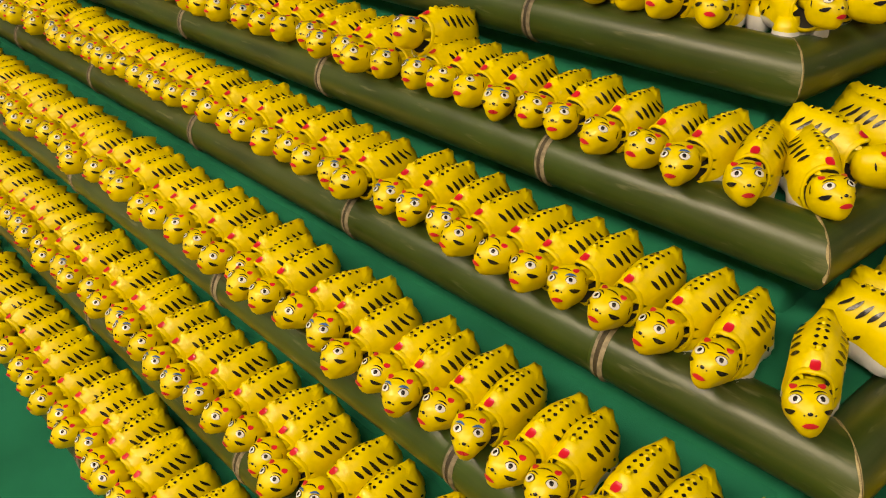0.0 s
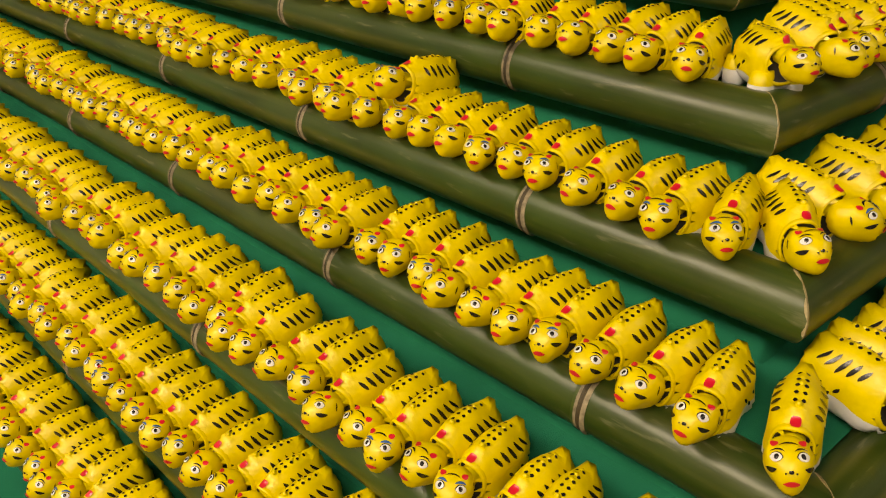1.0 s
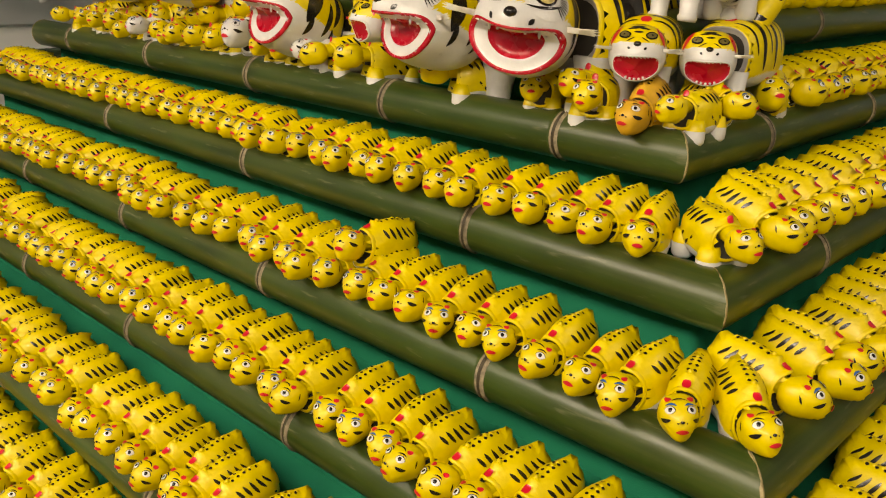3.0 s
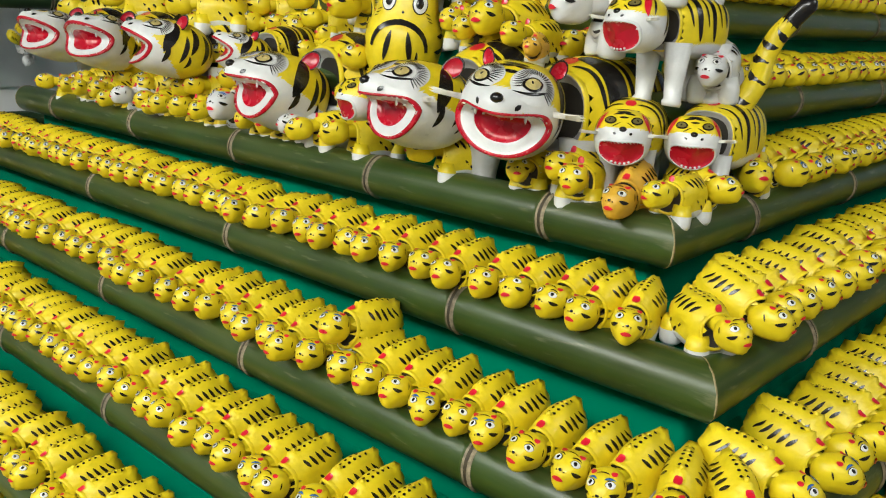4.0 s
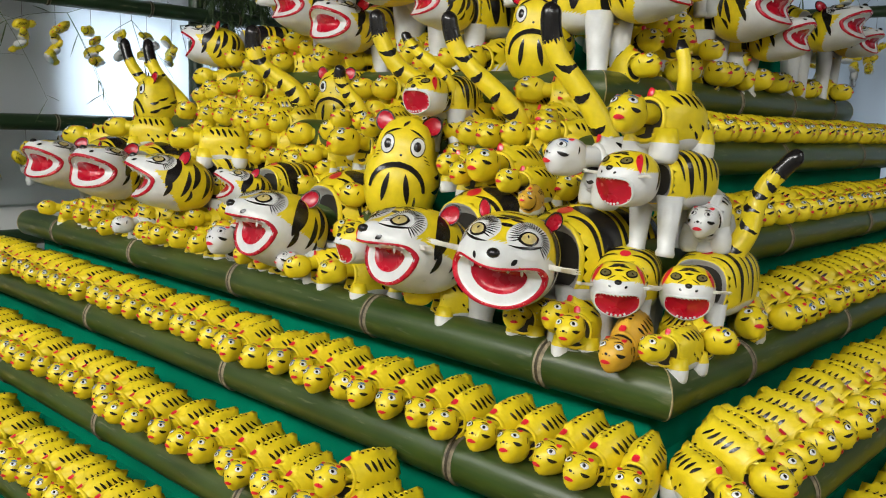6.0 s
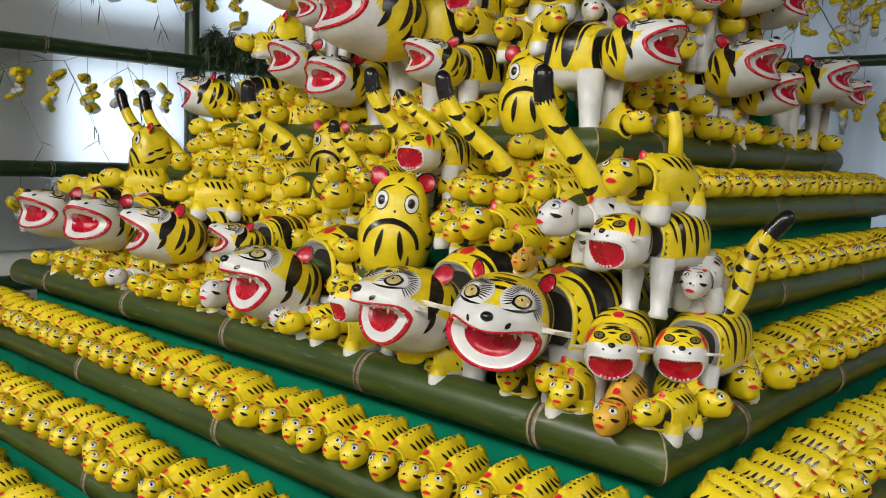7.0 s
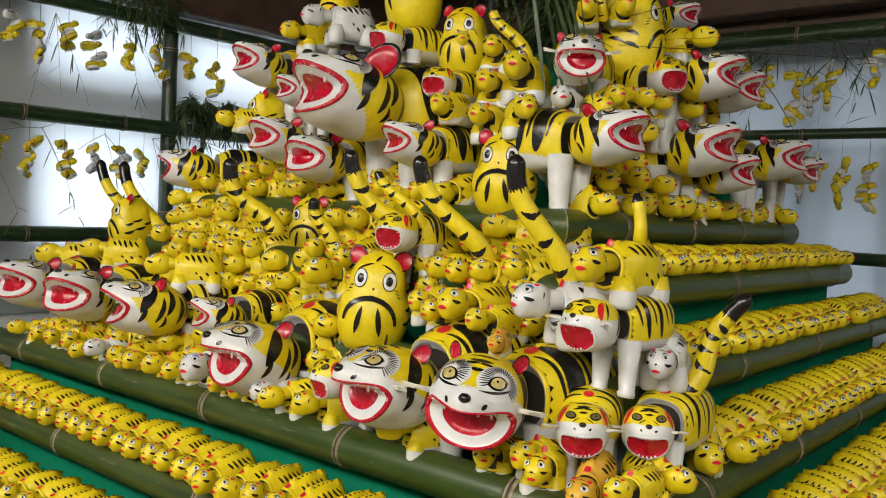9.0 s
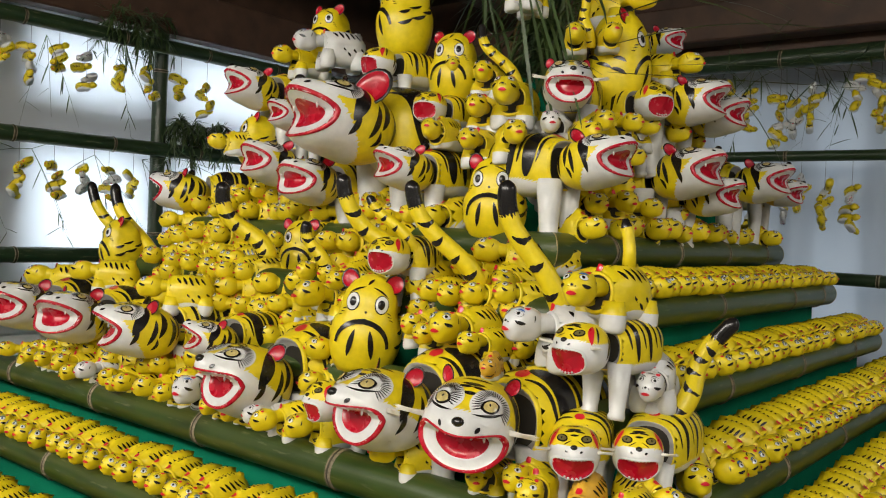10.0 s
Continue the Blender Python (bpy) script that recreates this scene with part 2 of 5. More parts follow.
    def leaf(self, shape, az, el, length, width, angle, mat, lift, bend=0.0, n=6, blunt=0.75):
        """A brush stroke: pointed at both ends; length and width are halves in tangent units."""
        c, s = math.cos(radians(angle)), math.sin(radians(angle))
        left, right = [], []
        for i in range(n + 1):
            u = -1 + 2 * i / n
            w = width * max(0.04, 1 - u * u) ** blunt
            x, y = u * length, bend * (u * u - 0.4)
            for side, out in ((1, left), (-1, right)):
                yy = y + side * w
                out.append(self.near(az, el, x * c - yy * s, x * s + yy * c, lift))
        mid = []
        for i in range(n + 1):
            u = -1 + 2 * i / n
            x, y = u * length, bend * (u * u - 0.4)
            mid.append(self.near(az, el, x * c - y * s, x * s + y * c, lift * 1.15))
        shape.rings([left, mid, right], mat, False)

    def body_point(self, y, phi, lift):
        """The point at y along the body and phi degrees round it from the top (towards +x)."""
        b, p = self.ax[1], self.p
        k = max(0.0, 1 - abs(y / b) ** p) ** (1 / p)
        s, c = math.sin(radians(phi)), math.cos(radians(phi))
        rc = (abs(s / self.ax[0]) ** p + abs(c / self.ax[2]) ** p) ** (-1 / p)
        return self.point(Vector((k * rc * s, y, k * rc * c)).normalized(), lift)

    def stripe(self, shape, y, phi0, phi1, width, mat, lift, lean=0.0, n=7, blunt=0.6, wave=0.0):
        left, mid, right = [], [], []
        for i in range(n + 1):
            u = i / n
            w = width * max(0.03, 4 * u * (1 - u)) ** blunt
            phi = phi0 + (phi1 - phi0) * u
            yy = y + lean * (u - 0.5) + wave * math.sin(u * 6)
            left.append(self.body_point(yy - w, phi, lift))
            mid.append(self.body_point(yy, phi, lift * 1.15))
            right.append(self.body_point(yy + w, phi, lift))
        shape.rings([left, mid, right], mat, False)

    def dish(self, shape, az, el, ra, rb, rings, n=24, flat=1.0, angle=0, square=2.0):
        """Rings round a mouth or opening: rows of (scale, lift, paint of the band out to it)."""
        c, s = math.cos(radians(angle)), math.sin(radians(angle))
        loops = []
        for k, lift, _ in rings:
            loop = []
            for i in range(n):
                t = 2 * math.pi * i / n
                ct, st = math.cos(t), math.sin(t)
                q = (abs(ct) ** square + abs(st) ** square) ** (-1 / square)
                x, y = k * ra * ct * q, k * rb * st * q
                if y > 0:
                    y *= flat
                loop.append(self.near(az, el, x * c - y * s, x * s + y * c, lift))
            loops.append(loop)
        shape.rings(loops, [r[2] for r in rings[1:]], True)

    def inside(self, az, el, ra, rb, t, k, lift, flat=1.0, square=2.0):
        ct, st = math.cos(t), math.sin(t)
        q = (abs(ct) ** square + abs(st) ** square) ** (-1 / square)
        y = k * rb * st * q
        return self.near(az, el, k * ra * ct * q, y * flat if y > 0 else y, lift)


def thing(name, mesh, m, label, category, group="", kind=""):
    ob = new(name, mesh)
    ob.matrix_world = m
    return tagged(ob, label, category, group, kind)


def part(name, shape, parent, label="", m=None):
    ob = new(name, shape if isinstance(shape, bpy.types.Mesh) else shape.mesh(name))
    ob.parent = parent
    if m is not None:
        ob.matrix_local = m
    return tagged(ob, label)


def flat(me):
    me.polygons.foreach_set("use_smooth", [False] * len(me.polygons))
    return me


def box(shape, lo, hi, mat):
    x0, y0, z0 = lo
    x1, y1, z1 = hi
    vs = [(x, y, z) for z in (z0, z1) for y in (y0, y1) for x in (x0, x1)]
    shape.add(vs, [[0, 2, 3, 1], [4, 5, 7, 6], [0, 1, 5, 4], [2, 6, 7, 3], [0, 4, 6, 2], [1, 3, 7, 5]], mat)


rng = random.Random(7)

# ---- the room ----
def slab(name, lo, hi, mat, label, category, kind="structure"):
    s = Shape()
    box(s, lo, hi, mat)
    return thing(name, flat(s.mesh(name)), Matrix(), label, category, kind=kind)


slab("floor", (WALL_X - 0.2, NEAR_Y - 0.2, FLOOR - 0.1), (NEAR_X + 0.2, WALL_Y + 0.2, FLOOR), CONCRETE, "worn grey concrete floor of the hall", "floor")
slab("ceiling", (WALL_X - 0.2, NEAR_Y - 0.2, CEIL), (NEAR_X + 0.2, WALL_Y + 0.2, CEIL + 0.1), WOOD, "dark brown timber ceiling of the hall", "ceiling")
# unseen walls added to close the room, darkened to hold back fill light
slab("wall_south", (WALL_X - 0.2, NEAR_Y - 0.15, FLOOR), (NEAR_X + 0.2, NEAR_Y, CEIL), UNSEEN_WALL, "unseen wall added behind the aisle, grey to cut bounced light", "wall")
slab("wall_east", (NEAR_X, NEAR_Y, FLOOR), (NEAR_X + 0.15, WALL_Y, CEIL), UNSEEN_WALL, "unseen wall added beside the aisle, grey to cut bounced light", "wall")

# west wall: openings for two window bands, one above the other
WIN = ((0.60, 1.26), (1.36, 2.75))        # two stretches along y
BANDS = ((1.26, 1.85), (2.06, 2.40))      # two bands in z


def window_wall():
    s = Shape()
    x0, x1 = WALL_X - 0.14, WALL_X
    ys = [NEAR_Y] + [v for w in WIN for v in w] + [WALL_Y]
    zs = [FLOOR] + [v for b in BANDS for v in b] + [2.52]
    for i in range(len(ys) - 1):
        for j in range(len(zs) - 1):
            if not (i % 2 == 1 and j % 2 == 1):
                box(s, (x0, ys[i], zs[j]), (x1, ys[i + 1], zs[j + 1]), PLASTER)
    thing("wall_west", flat(s.mesh("wall_west")), Matrix(), "white plaster wall with two bands of bright windows", "wall", kind="structure")
    n = 0
    for y0, y1 in WIN:
        for z0, z1 in BANDS:
            n += 1
            s = Shape()
            for lo, hi in (((y0, z0), (y1, z0 + 0.03)), ((y0, z1 - 0.03), (y1, z1)), ((y0, z0 + 0.03), (y0 + 0.03, z1 - 0.03)), ((y1 - 0.03, z0 + 0.03), (y1, z1 - 0.03))):
                box(s, (WALL_X - 0.10, *lo), (WALL_X - 0.05, *hi), SHEET)
            win = thing(f"window_{n}", flat(s.mesh("window")), Matrix(), "frosted white window bright with daylight", "window", kind="structure")
            p = Shape()
            box(p, (WALL_X - 0.082, y0 + 0.03, z0 + 0.03), (WALL_X - 0.077, y1 - 0.03, z1 - 0.03), FROSTED)
            ob = part("pane", flat(p.mesh("pane")), win)
            ob.visible_shadow = False
    s = Shape()
    box(s, (WALL_X - 0.62, NEAR_Y, 0.6), (WALL_X - 0.60, WALL_Y, 2.9), DAYLIGHT)
    thing("backdrop", flat(s.mesh("backdrop")), Matrix(), "bright overcast daylight outside the windows", "backdrop", kind="structure")


window_wall()
slab("wall_west_upper", (WALL_X - 0.14, NEAR_Y, 2.523), (WALL_X, WALL_Y, CEIL), WOOD, "dark brown timber boarding above the windows", "wall")

# north wall, hung with a pale pleated sheet up to the timber
def north_wall():
    s = Shape()
    # the middle is left open so that the added glow reaches the sheet
    xs, zs = (WALL_X - 0.14, -2.6, 0.9, NEAR_X + 0.15), (FLOOR, 1.0, 2.30, CEIL)
    for i in range(3):
        for j in range(3):
            if (i, j) != (1, 1):
                box(s, (xs[i], WALL_Y + 0.003, zs[j]), (xs[i + 1], WALL_Y + 0.15, zs[j + 1]), WOOD)
    # unseen posts and a rail, added to throw soft shade onto the sheet
    for x in (-1.95, -1.32, -0.86, -0.40, 0.22):
        box(s, (x, WALL_Y + 0.02, 1.0), (x + 0.09, WALL_Y + 0.10, 2.30), WOOD)
    box(s, (-2.6, WALL_Y + 0.105, 1.70), (0.9, WALL_Y + 0.14, 1.84), WOOD)
    thing("wall_north", flat(s.mesh("wall_north")), Matrix(), "dark brown timber wall, unseen opening and posts added behind the sheet", "wall", kind="structure")
    # unseen glowing panel, added to light the sheet through the opening
    s = Shape()
    box(s, (-3.0, WALL_Y + 0.50, 0.6), (1.4, WALL_Y + 0.52, 2.7), SHEET_BACKLIGHT)
    thing("backdrop", flat(s.mesh("backdrop")), Matrix(), "unseen glowing panel added to brighten the hanging sheet", "backdrop", kind="structure")


north_wall()


def pleated_sheet():
    s = Shape()
    rows = []
    for j in range(13):
        z = 0.0 + 2.52 * j / 12
        row = []
        for i in range(331):
            x = WALL_X + 0.05 + 6.4 * i / 330
            fold = 0.010 * math.sin(x * 34 + 1.2 * math.sin(x * 3.1)) + 0.020 * math.sin(x * 9.5 + 0.4 * z) * (1 - 0.25 * z)
            row.append((x, WALL_Y - 0.06 + fold, z))
        rows.append(row)
    s.rings(rows, CURTAIN, False)
    ob = thing("curtain", s.mesh("curtain"), Matrix(), "pale white sheet hanging in soft pleats on the wall", "curtain")
    return ob


pleated_sheet()


def window_sheet():
    """A taut thin white sheet in front of the window wall, which softens the daylight."""
    s = Shape()
    rows = []
    for j in range(15):
        z = 0.95 + 1.53 * j / 14
        rows.append([(WALL_X + 0.040 + 0.006 * math.sin(y * 2.6 + z * 1.7) + 0.004 * math.sin(y * 7.3 - z * 3.0), y, z) for y in (-3.3 + 6.5 * i / 120 for i in range(121))])
    s.rings(rows, WINDOW_SHEET, False)
    thing("window_sheet", s.mesh("window_sheet"), Matrix(), "thin white sheet stretched in front of the windows", "curtain")


window_sheet()

# timber beams under the ceiling
for lo, hi in (((WALL_X + 0.055, -3.5, 2.46), (WALL_X + 0.17, 3.3, 2.70)), ((WALL_X + 0.2, WALL_Y - 0.22, 2.60), (3.1, WALL_Y - 0.06, 2.80)),
               ((-2.55, -3.5, 2.86), (-2.37, 3.2, 3.06)), ((-0.6, 1.2, 2.84), (-0.42, 3.2, 3.04))):
    s = Shape()
    box(s, lo, hi, WOOD)
    me = s.mesh("roof_beam")
    flat(me)
    ob = thing("roof_beam", me, Matrix(), "dark brown squared timber beam under the ceiling", "beam", "ceiling beams", "structure")
    ob.modifiers.new("edge", "BEVEL").width = 0.008


# ---- bamboo poles ----
def ring_of(r, x, n, skew):
    return [(x + skew * r * math.cos(2 * math.pi * k / n), r * math.cos(2 * math.pi * k / n), r * math.sin(2 * math.pi * k / n)) for k in range(n)]


def bamboo_pole(m, length, nodes, r, label, group, skin=BAMBOO, mitre=0, name="bamboo_pole", category="bamboo pole", ragged=0.0):
    """A culm along local -x from the origin; nodes: distances from the origin. mitre: +1 or -1 for the two sides of a corner."""
    n = 32
    root = thing(name, None, m, label, category, group, "structure" if group == "bamboo steps" else "")
    root.empty_display_size = 0.05
    s = Shape()
    xs = [0.0, -0.0016] + [-0.05 - 0.12 * i for i in range(int((length - 0.1) / 0.12) + 1)] + [-length + 0.003, -length]
    rings, bow = [], rng.uniform(-0.003, 0.003)
    for i, x in enumerate(xs):
        rr = r * (1 - 0.02 * -x / max(length, 0.1)) * (1 + 0.006 * math.sin(x * 7 + r * 900))
        ring = ring_of(rr, x, n, mitre if i < 2 else mitre * max(0.0, 1 + x / 0.05) if x > -0.05 else 0)
        rings.append([(px + (ragged * rng.uniform(-1, 1) if i == 1 else 0), py, pz + bow * math.sin(-x / length * math.pi)) for px, py, pz in ring])
    s.rings(rings, [CUT] + [skin] * (len(rings) - 3) + [CUT])
    for x, sk, order in ((0.0, mitre, 1), (-length, 0, -1)):
        inner = ring_of(r * 0.84, x, n, sk)
        deep = ring_of(r * 0.82, x - 0.04 * order, n, sk)
        loops = [ring_of(r, x, n, sk), inner, deep]
        # the bore is coloured near-black for its shade
        s.rings(loops if order < 0 else loops[::-1], [CUT, HOLLOW_SHADE] if order < 0 else [HOLLOW_SHADE, CUT])
    part("culm", s, root)
    for d in nodes:
        if 0.03 < d < length - 0.01:
            k = Shape()
            prof = ((-0.013, 0.0001), (-0.008, 0.0010), (-0.0035, 0.0012), (-0.0012, -0.0004), (0.0012, 0.0), (0.004, 0.0028), (0.0095, 0.0001))
            rings = []
            for dx, dr in prof:
                rings.append([(-d + dx + 0.0007 * math.sin(3.0 * a + d * 40), (r + dr + 0.0003) * math.cos(a), (r + dr + 0.0003) * math.sin(a) + bow * math.sin(d / length * math.pi))
                              for a in (2 * math.pi * q / n for q in range(n))])
            k.rings(rings, [skin, NODE, NODE_DARK, NODE_DARK, NODE_DARK, NODE])
            part("node", k, root)
    return root


R = 0.043
# tiers of the stepped display: corner of the pole axes (x, y) and axis height
TIER = {-2: (-0.44, 0.45, 1.490), -1: (-0.287, 0.30, 1.352), 0: (-0.155, 0.157, 1.176), 1: (-0.013, 0.013, 1.006), 2: (0.147, -0.136, 0.853),
        3: (0.293, -0.292, 0.700), 4: (0.436, -0.449, 0.556), 5: (0.600, -0.622, 0.424), 6: (0.745, -0.738, 0.266), 7: (0.875, -0.868, 0.125)}
NODES_WEST = {1: (0.209, 0.647, 1.127, 1.615, 2.113), 2: (0.432, 1.088, 1.729), 3: (0.393, 0.954, 1.506, 2.06), 4: (0.287, 0.807, 1.337, 1.848, 2.36),
              5: (0.53, 1.117, 1.744, 2.34), 6: (0.45, 1.02, 1.58, 2.15), 7: (0.4, 0.95, 1.5, 2.1), 0: (0.4, 0.9, 1.4), -1: (0.35, 0.8, 1.3), -2: (0.16, 0.62, 1.1)}
NODES_NORTH = {1: (0.255, 0.759, 1.25, 1.75, 2.2), 2: (0.303, 0.83, 1.36, 1.9), 3: (0.4, 0.95, 1.5, 2.1), 4: (0.45, 1.0, 1.6), 5: (0.5, 1.1, 1.7), 6: (0.5, 1.1),
               7: (0.5,), 0: (0.62, 1.19, 1.77), -1: (0.747, 1.366, 1.7), -2: (0.25, 0.646, 1.02, 1.377)}


def west_end(k):
    return -2.39 - 0.15 * (k - 1)


def north_end(k):
    return 2.0 + 0.15 * (k + 2)


def bamboo_steps():
    for k, (ax, ay, z) in TIER.items():
        rag = 0.0028 if k in (2, 3, 4) else 0.001
        bamboo_pole(Matrix.Translation((ax - 0.0006, ay, z)), ax - west_end(k), NODES_WEST[k], R, "olive-green bamboo pole laid along the edge of a step", "bamboo steps", mitre=-1, ragged=rag)
        bamboo_pole(pose(ax, ay + 0.0006, z, 0, 0, -90), north_end(k) - ay, NODES_NORTH[k], R, "olive-green bamboo pole laid along the edge of a step", "bamboo steps", mitre=1, ragged=0.0008)


bamboo_steps()


# ---- green cloth over the steps ----
def cloth_step(k, ax, ay, top, bottom, x_end, y_end):
    s = Shape()
    fy, fx = ay + 0.034, ax - 0.034

    def wrinkle(a, z, seed):
        v = noise.noise((a * 7, z * 5, seed)) * 0.004 + noise.noise((a * 26 + z * 22, z * 12, seed + 5)) * 0.0022
        return v

    nz = 7 if top - bottom < 0.3 else 14
    front, side = [], []
    for j in range(nz + 1):
        z = bottom + (top - bottom) * j / nz
        n = int((fx - x_end) / 0.035)
        front.append([(x_end + (fx - x_end) * i / n, fy + wrinkle(i * 0.035, z, k), z) for i in range(n + 1)])
        n2 = int((y_end - fy) / 0.035)
        side.append([(fx + wrinkle(i * 0.035, z, k + 40), fy + (y_end - fy) * i / n2, z) for i in range(n2 + 1)])
    s.rings(front, CLOTH, False)
    s.rings(side, CLOTH, False)
    # flap folded round the corner
    flap = []
    for j in range(nz + 1):
        z = bottom + (top - bottom) * j / nz
        flap.append([(fx - 0.03, fy - 0.004, z), (fx - 0.004, fy - 0.006, z), (fx + 0.006 + 0.002 * math.sin(z * 40), fy - 0.002, z), (fx + 0.005, fy + 0.03, z)])
    s.rings(flap, CLOTH, False)
    s.add([(x_end, fy, top), (fx, fy, top), (fx, y_end, top), (x_end, y_end, top)], [[0, 1, 2, 3]], CLOTH)
    s.add([(x_end, fy, bottom), (x_end, y_end, bottom), (x_end, y_end, top), (x_end, fy, top)], [[0, 1, 2, 3]], CLOTH)
    s.add([(x_end, y_end, bottom), (fx, y_end, bottom), (fx, y_end, top), (x_end, y_end, top)], [[0, 1, 2, 3]], CLOTH)
    thing("step_cloth", s.mesh("step_cloth"), Matrix(), "step draped in wrinkled dark green cloth", "cloth step", "cloth steps", "structure")


# tread heights: the cloth lies a little above the axes of the poles
LIFT = {1: 0.016, 2: 0.023, 3: 0.023, 4: 0.028, 5: 0.025, 6: 0.021}
TREAD = {}
for k, (ax, ay, z) in TIER.items():
    below = TIER[k + 1][2] - 0.01 if k < 7 else FLOOR
    TREAD[k] = z + LIFT.get(k, 0.012)
    cloth_step(k, ax, ay, TREAD[k], below, west_end(k) + 0.03, north_end(k) - 0.03)
cloth_step(8, 1.06, -1.06, -0.02, FLOOR, west_end(8), 3.1)
# the core of the display above the last bamboo step
cloth_step(-3, -0.52, 0.61, 1.66, 1.49, -1.7, 1.75)
cloth_step(-4, -0.56, 0.76, 1.84, 1.65, -1.45, 1.6)
cloth_step(-5, -0.58, 0.88, 2.00, 1.83, -1.25, 1.4)


# ---- bamboo rails along the walls ----
RAIL_X, RAIL_Y = -3.28, 3.1
for z in (0.82, 1.32, 1.865, 2.385):
    bamboo_pole(pose(RAIL_X, 3.15, z, 0, 0, 90), 5.6, [0.3 + 0.47 * i + 0.03 * math.sin(i * 7 + z * 9) for i in range(12)], 0.036, "dark green bamboo rail along the white wall", "wall rails", BAMBOO_RAIL, name="bamboo_rail", category="bamboo rail")
for z, r in ((0.84, 0.03), (1.38, 0.03), (1.96, 0.026), (2.43, 0.047)):
    bamboo_pole(Matrix.Translation((2.2, RAIL_Y - 0.08, z)), 5.35, [0.25 + 0.45 * i + 0.03 * math.sin(i * 5 + z * 9) for i in range(12)], r, "dark green bamboo rail in front of the pale sheet", "wall rails", BAMBOO_RAIL, name="bamboo_rail", category="bamboo rail")
for x, y in ((RAIL_X - 0.075, 1.245), (RAIL_X - 0.075, -1.3)):
    bamboo_pole(pose(x, y, 2.52, 0, -90, 0), 2.52 - FLOOR, [0.25 + 0.42 * i for i in range(7)], 0.037, "dark green bamboo post carrying the rails", "wall posts", BAMBOO_RAIL, name="bamboo_post", category="bamboo post")
for x in (2.0,):
    bamboo_pole(pose(x, RAIL_Y, 2.52, 0, -90, 0), 2.52 - FLOOR, [0.25 + 0.42 * i for i in range(7)], 0.037, "dark green bamboo post carrying the rails", "wall posts", BAMBOO_RAIL, name="bamboo_post", category="bamboo post")

# ---- papier-mache tigers ----
def small_tiger(name, yaw=0, nod=0, brow=BLACK, coat=YELLOW, drop=0.0, legs=False, tail=False, roll=0, fine=True):
    """A nodding tiger about 0.15 m long, head towards -y; the origin lies under its chin on the ground."""
    s = Shape()
    if legs:
        body = Star((0, 0.068, 0.037), (0.0335, 0.054, 0.0400), 2.7,
                    ((Vector((0, -0.040, 0.040)), 0.20, 0.009), (Vector((0, 0.046, 0.042)), 0.27, 0.012), (Vector((0, 0.006, 0.042)), -0.06, 0.03), (Vector((0, -0.062, 0.020)), 0.06, 0.03),
                     (Vector((1, 0, -0.1)), -0.10, 0.04), (Vector((-1, 0, -0.1)), -0.10, 0.04)), top=2.2)
        for x in (-0.0205, 0.0205):
            for y in (0.034, 0.104):
                s.tube([(x, y, 0.030), (x * 1.02, y - 0.001, 0.012), (x * 1.04, y - 0.002, 0.0), (x * 1.06, y - 0.003, -0.007), (x * 1.04, y - 0.003, -0.010)], [0.0140, 0.0180, 0.0178, 0.0170, 0.0140], [coat, WHITE, WHITE, WHITE], 12)
    else:
        body = Star((0, 0.072, 0.036), (0.0290, 0.062, 0.0465), 2.5,
                    ((Vector((0, -0.034, 0.046)), 0.24, 0.006), (Vector((0, -0.062, 0.036)), 0.12, 0.03), (Vector((0, 0.004, 0.044)), 0.02, 0.004), (Vector((0, 0.024, 0.044)), 0.05, 0.008),
                     (Vector((0, 0.052, 0.042)), 0.27, 0.014), (Vector((1, -0.1, 0.1)), -0.07, 0.03), (Vector((-1, -0.1, 0.1)), -0.07, 0.03),
                     (Vector((0.6, 0.55, 0.35)), 0.06, 0.04), (Vector((-0.6, 0.55, 0.35)), 0.06, 0.04),
                     (Vector((0.55, -0.62, -0.6)), 0.18, 0.05), (Vector((-0.55, -0.62, -0.6)), 0.18, 0.05),
                     (Vector((0.55, 0.62, -0.6)), 0.18, 0.05), (Vector((-0.55, 0.62, -0.6)), 0.18, 0.05)), floor=0.0, top=2.0)
    wide, small, ahead = (0.54, 0.90, 0.007) if legs else (0.46, 1.0, 0.0)
    body.skin(s, lambda d: WHITE if d.z < (-0.48 if legs else -0.36) else coat, *((26, 24) if fine else (14, 12)), (0, 4, wide, 0.54, 1.0, 2.2))
    L = 0.0006
    # hollow collar, the shade within it painted near-black
    body.dish(s, 0, 4, wide, 0.54, ((1.20, -0.0006, coat), (1.10, 0.0018, coat), (1.0, 0.0022, coat), (0.92, -0.001, coat), (0.84, -0.012, HOLLOW_SHADE), (0.0, -0.022, HOLLOW_SHADE)), 22, square=2.2)
    body.leaf(s, 0, -28, 0.38, 0.06, 0, WHITE, 0.0034, bend=0.14)
    # neck patch, back dots, flank strokes
    body.leaf(s, 0, 40, 0.088, 0.092, 90, RED, L * 3.6, n=5, blunt=0.14)
    for y in (-0.020, -0.009, 0.002, 0.013, 0.025):
        for x in (-5.5, 5.5):
            body.stripe(s, y, x - 3.2, x + 3.2, 0.0026, BLACK, L * 1.6, n=3)
    # knobs along the spine
    for y in (-0.026, 0.006, 0.018, 0.030) if fine else ():
        Star(body.body_point(y, 0, -0.0022), (0.0044, 0.0044, 0.0038), 2.0).skin(s, coat, 7, 4)
    for side in (-1, 1):
        for i in range(5):
            body.stripe(s, -0.022 + 0.0132 * i, side * 27, side * (61 - 4 * abs(i - 2)), 0.0031, BLACK, L * 1.5, lean=0.010, n=6)
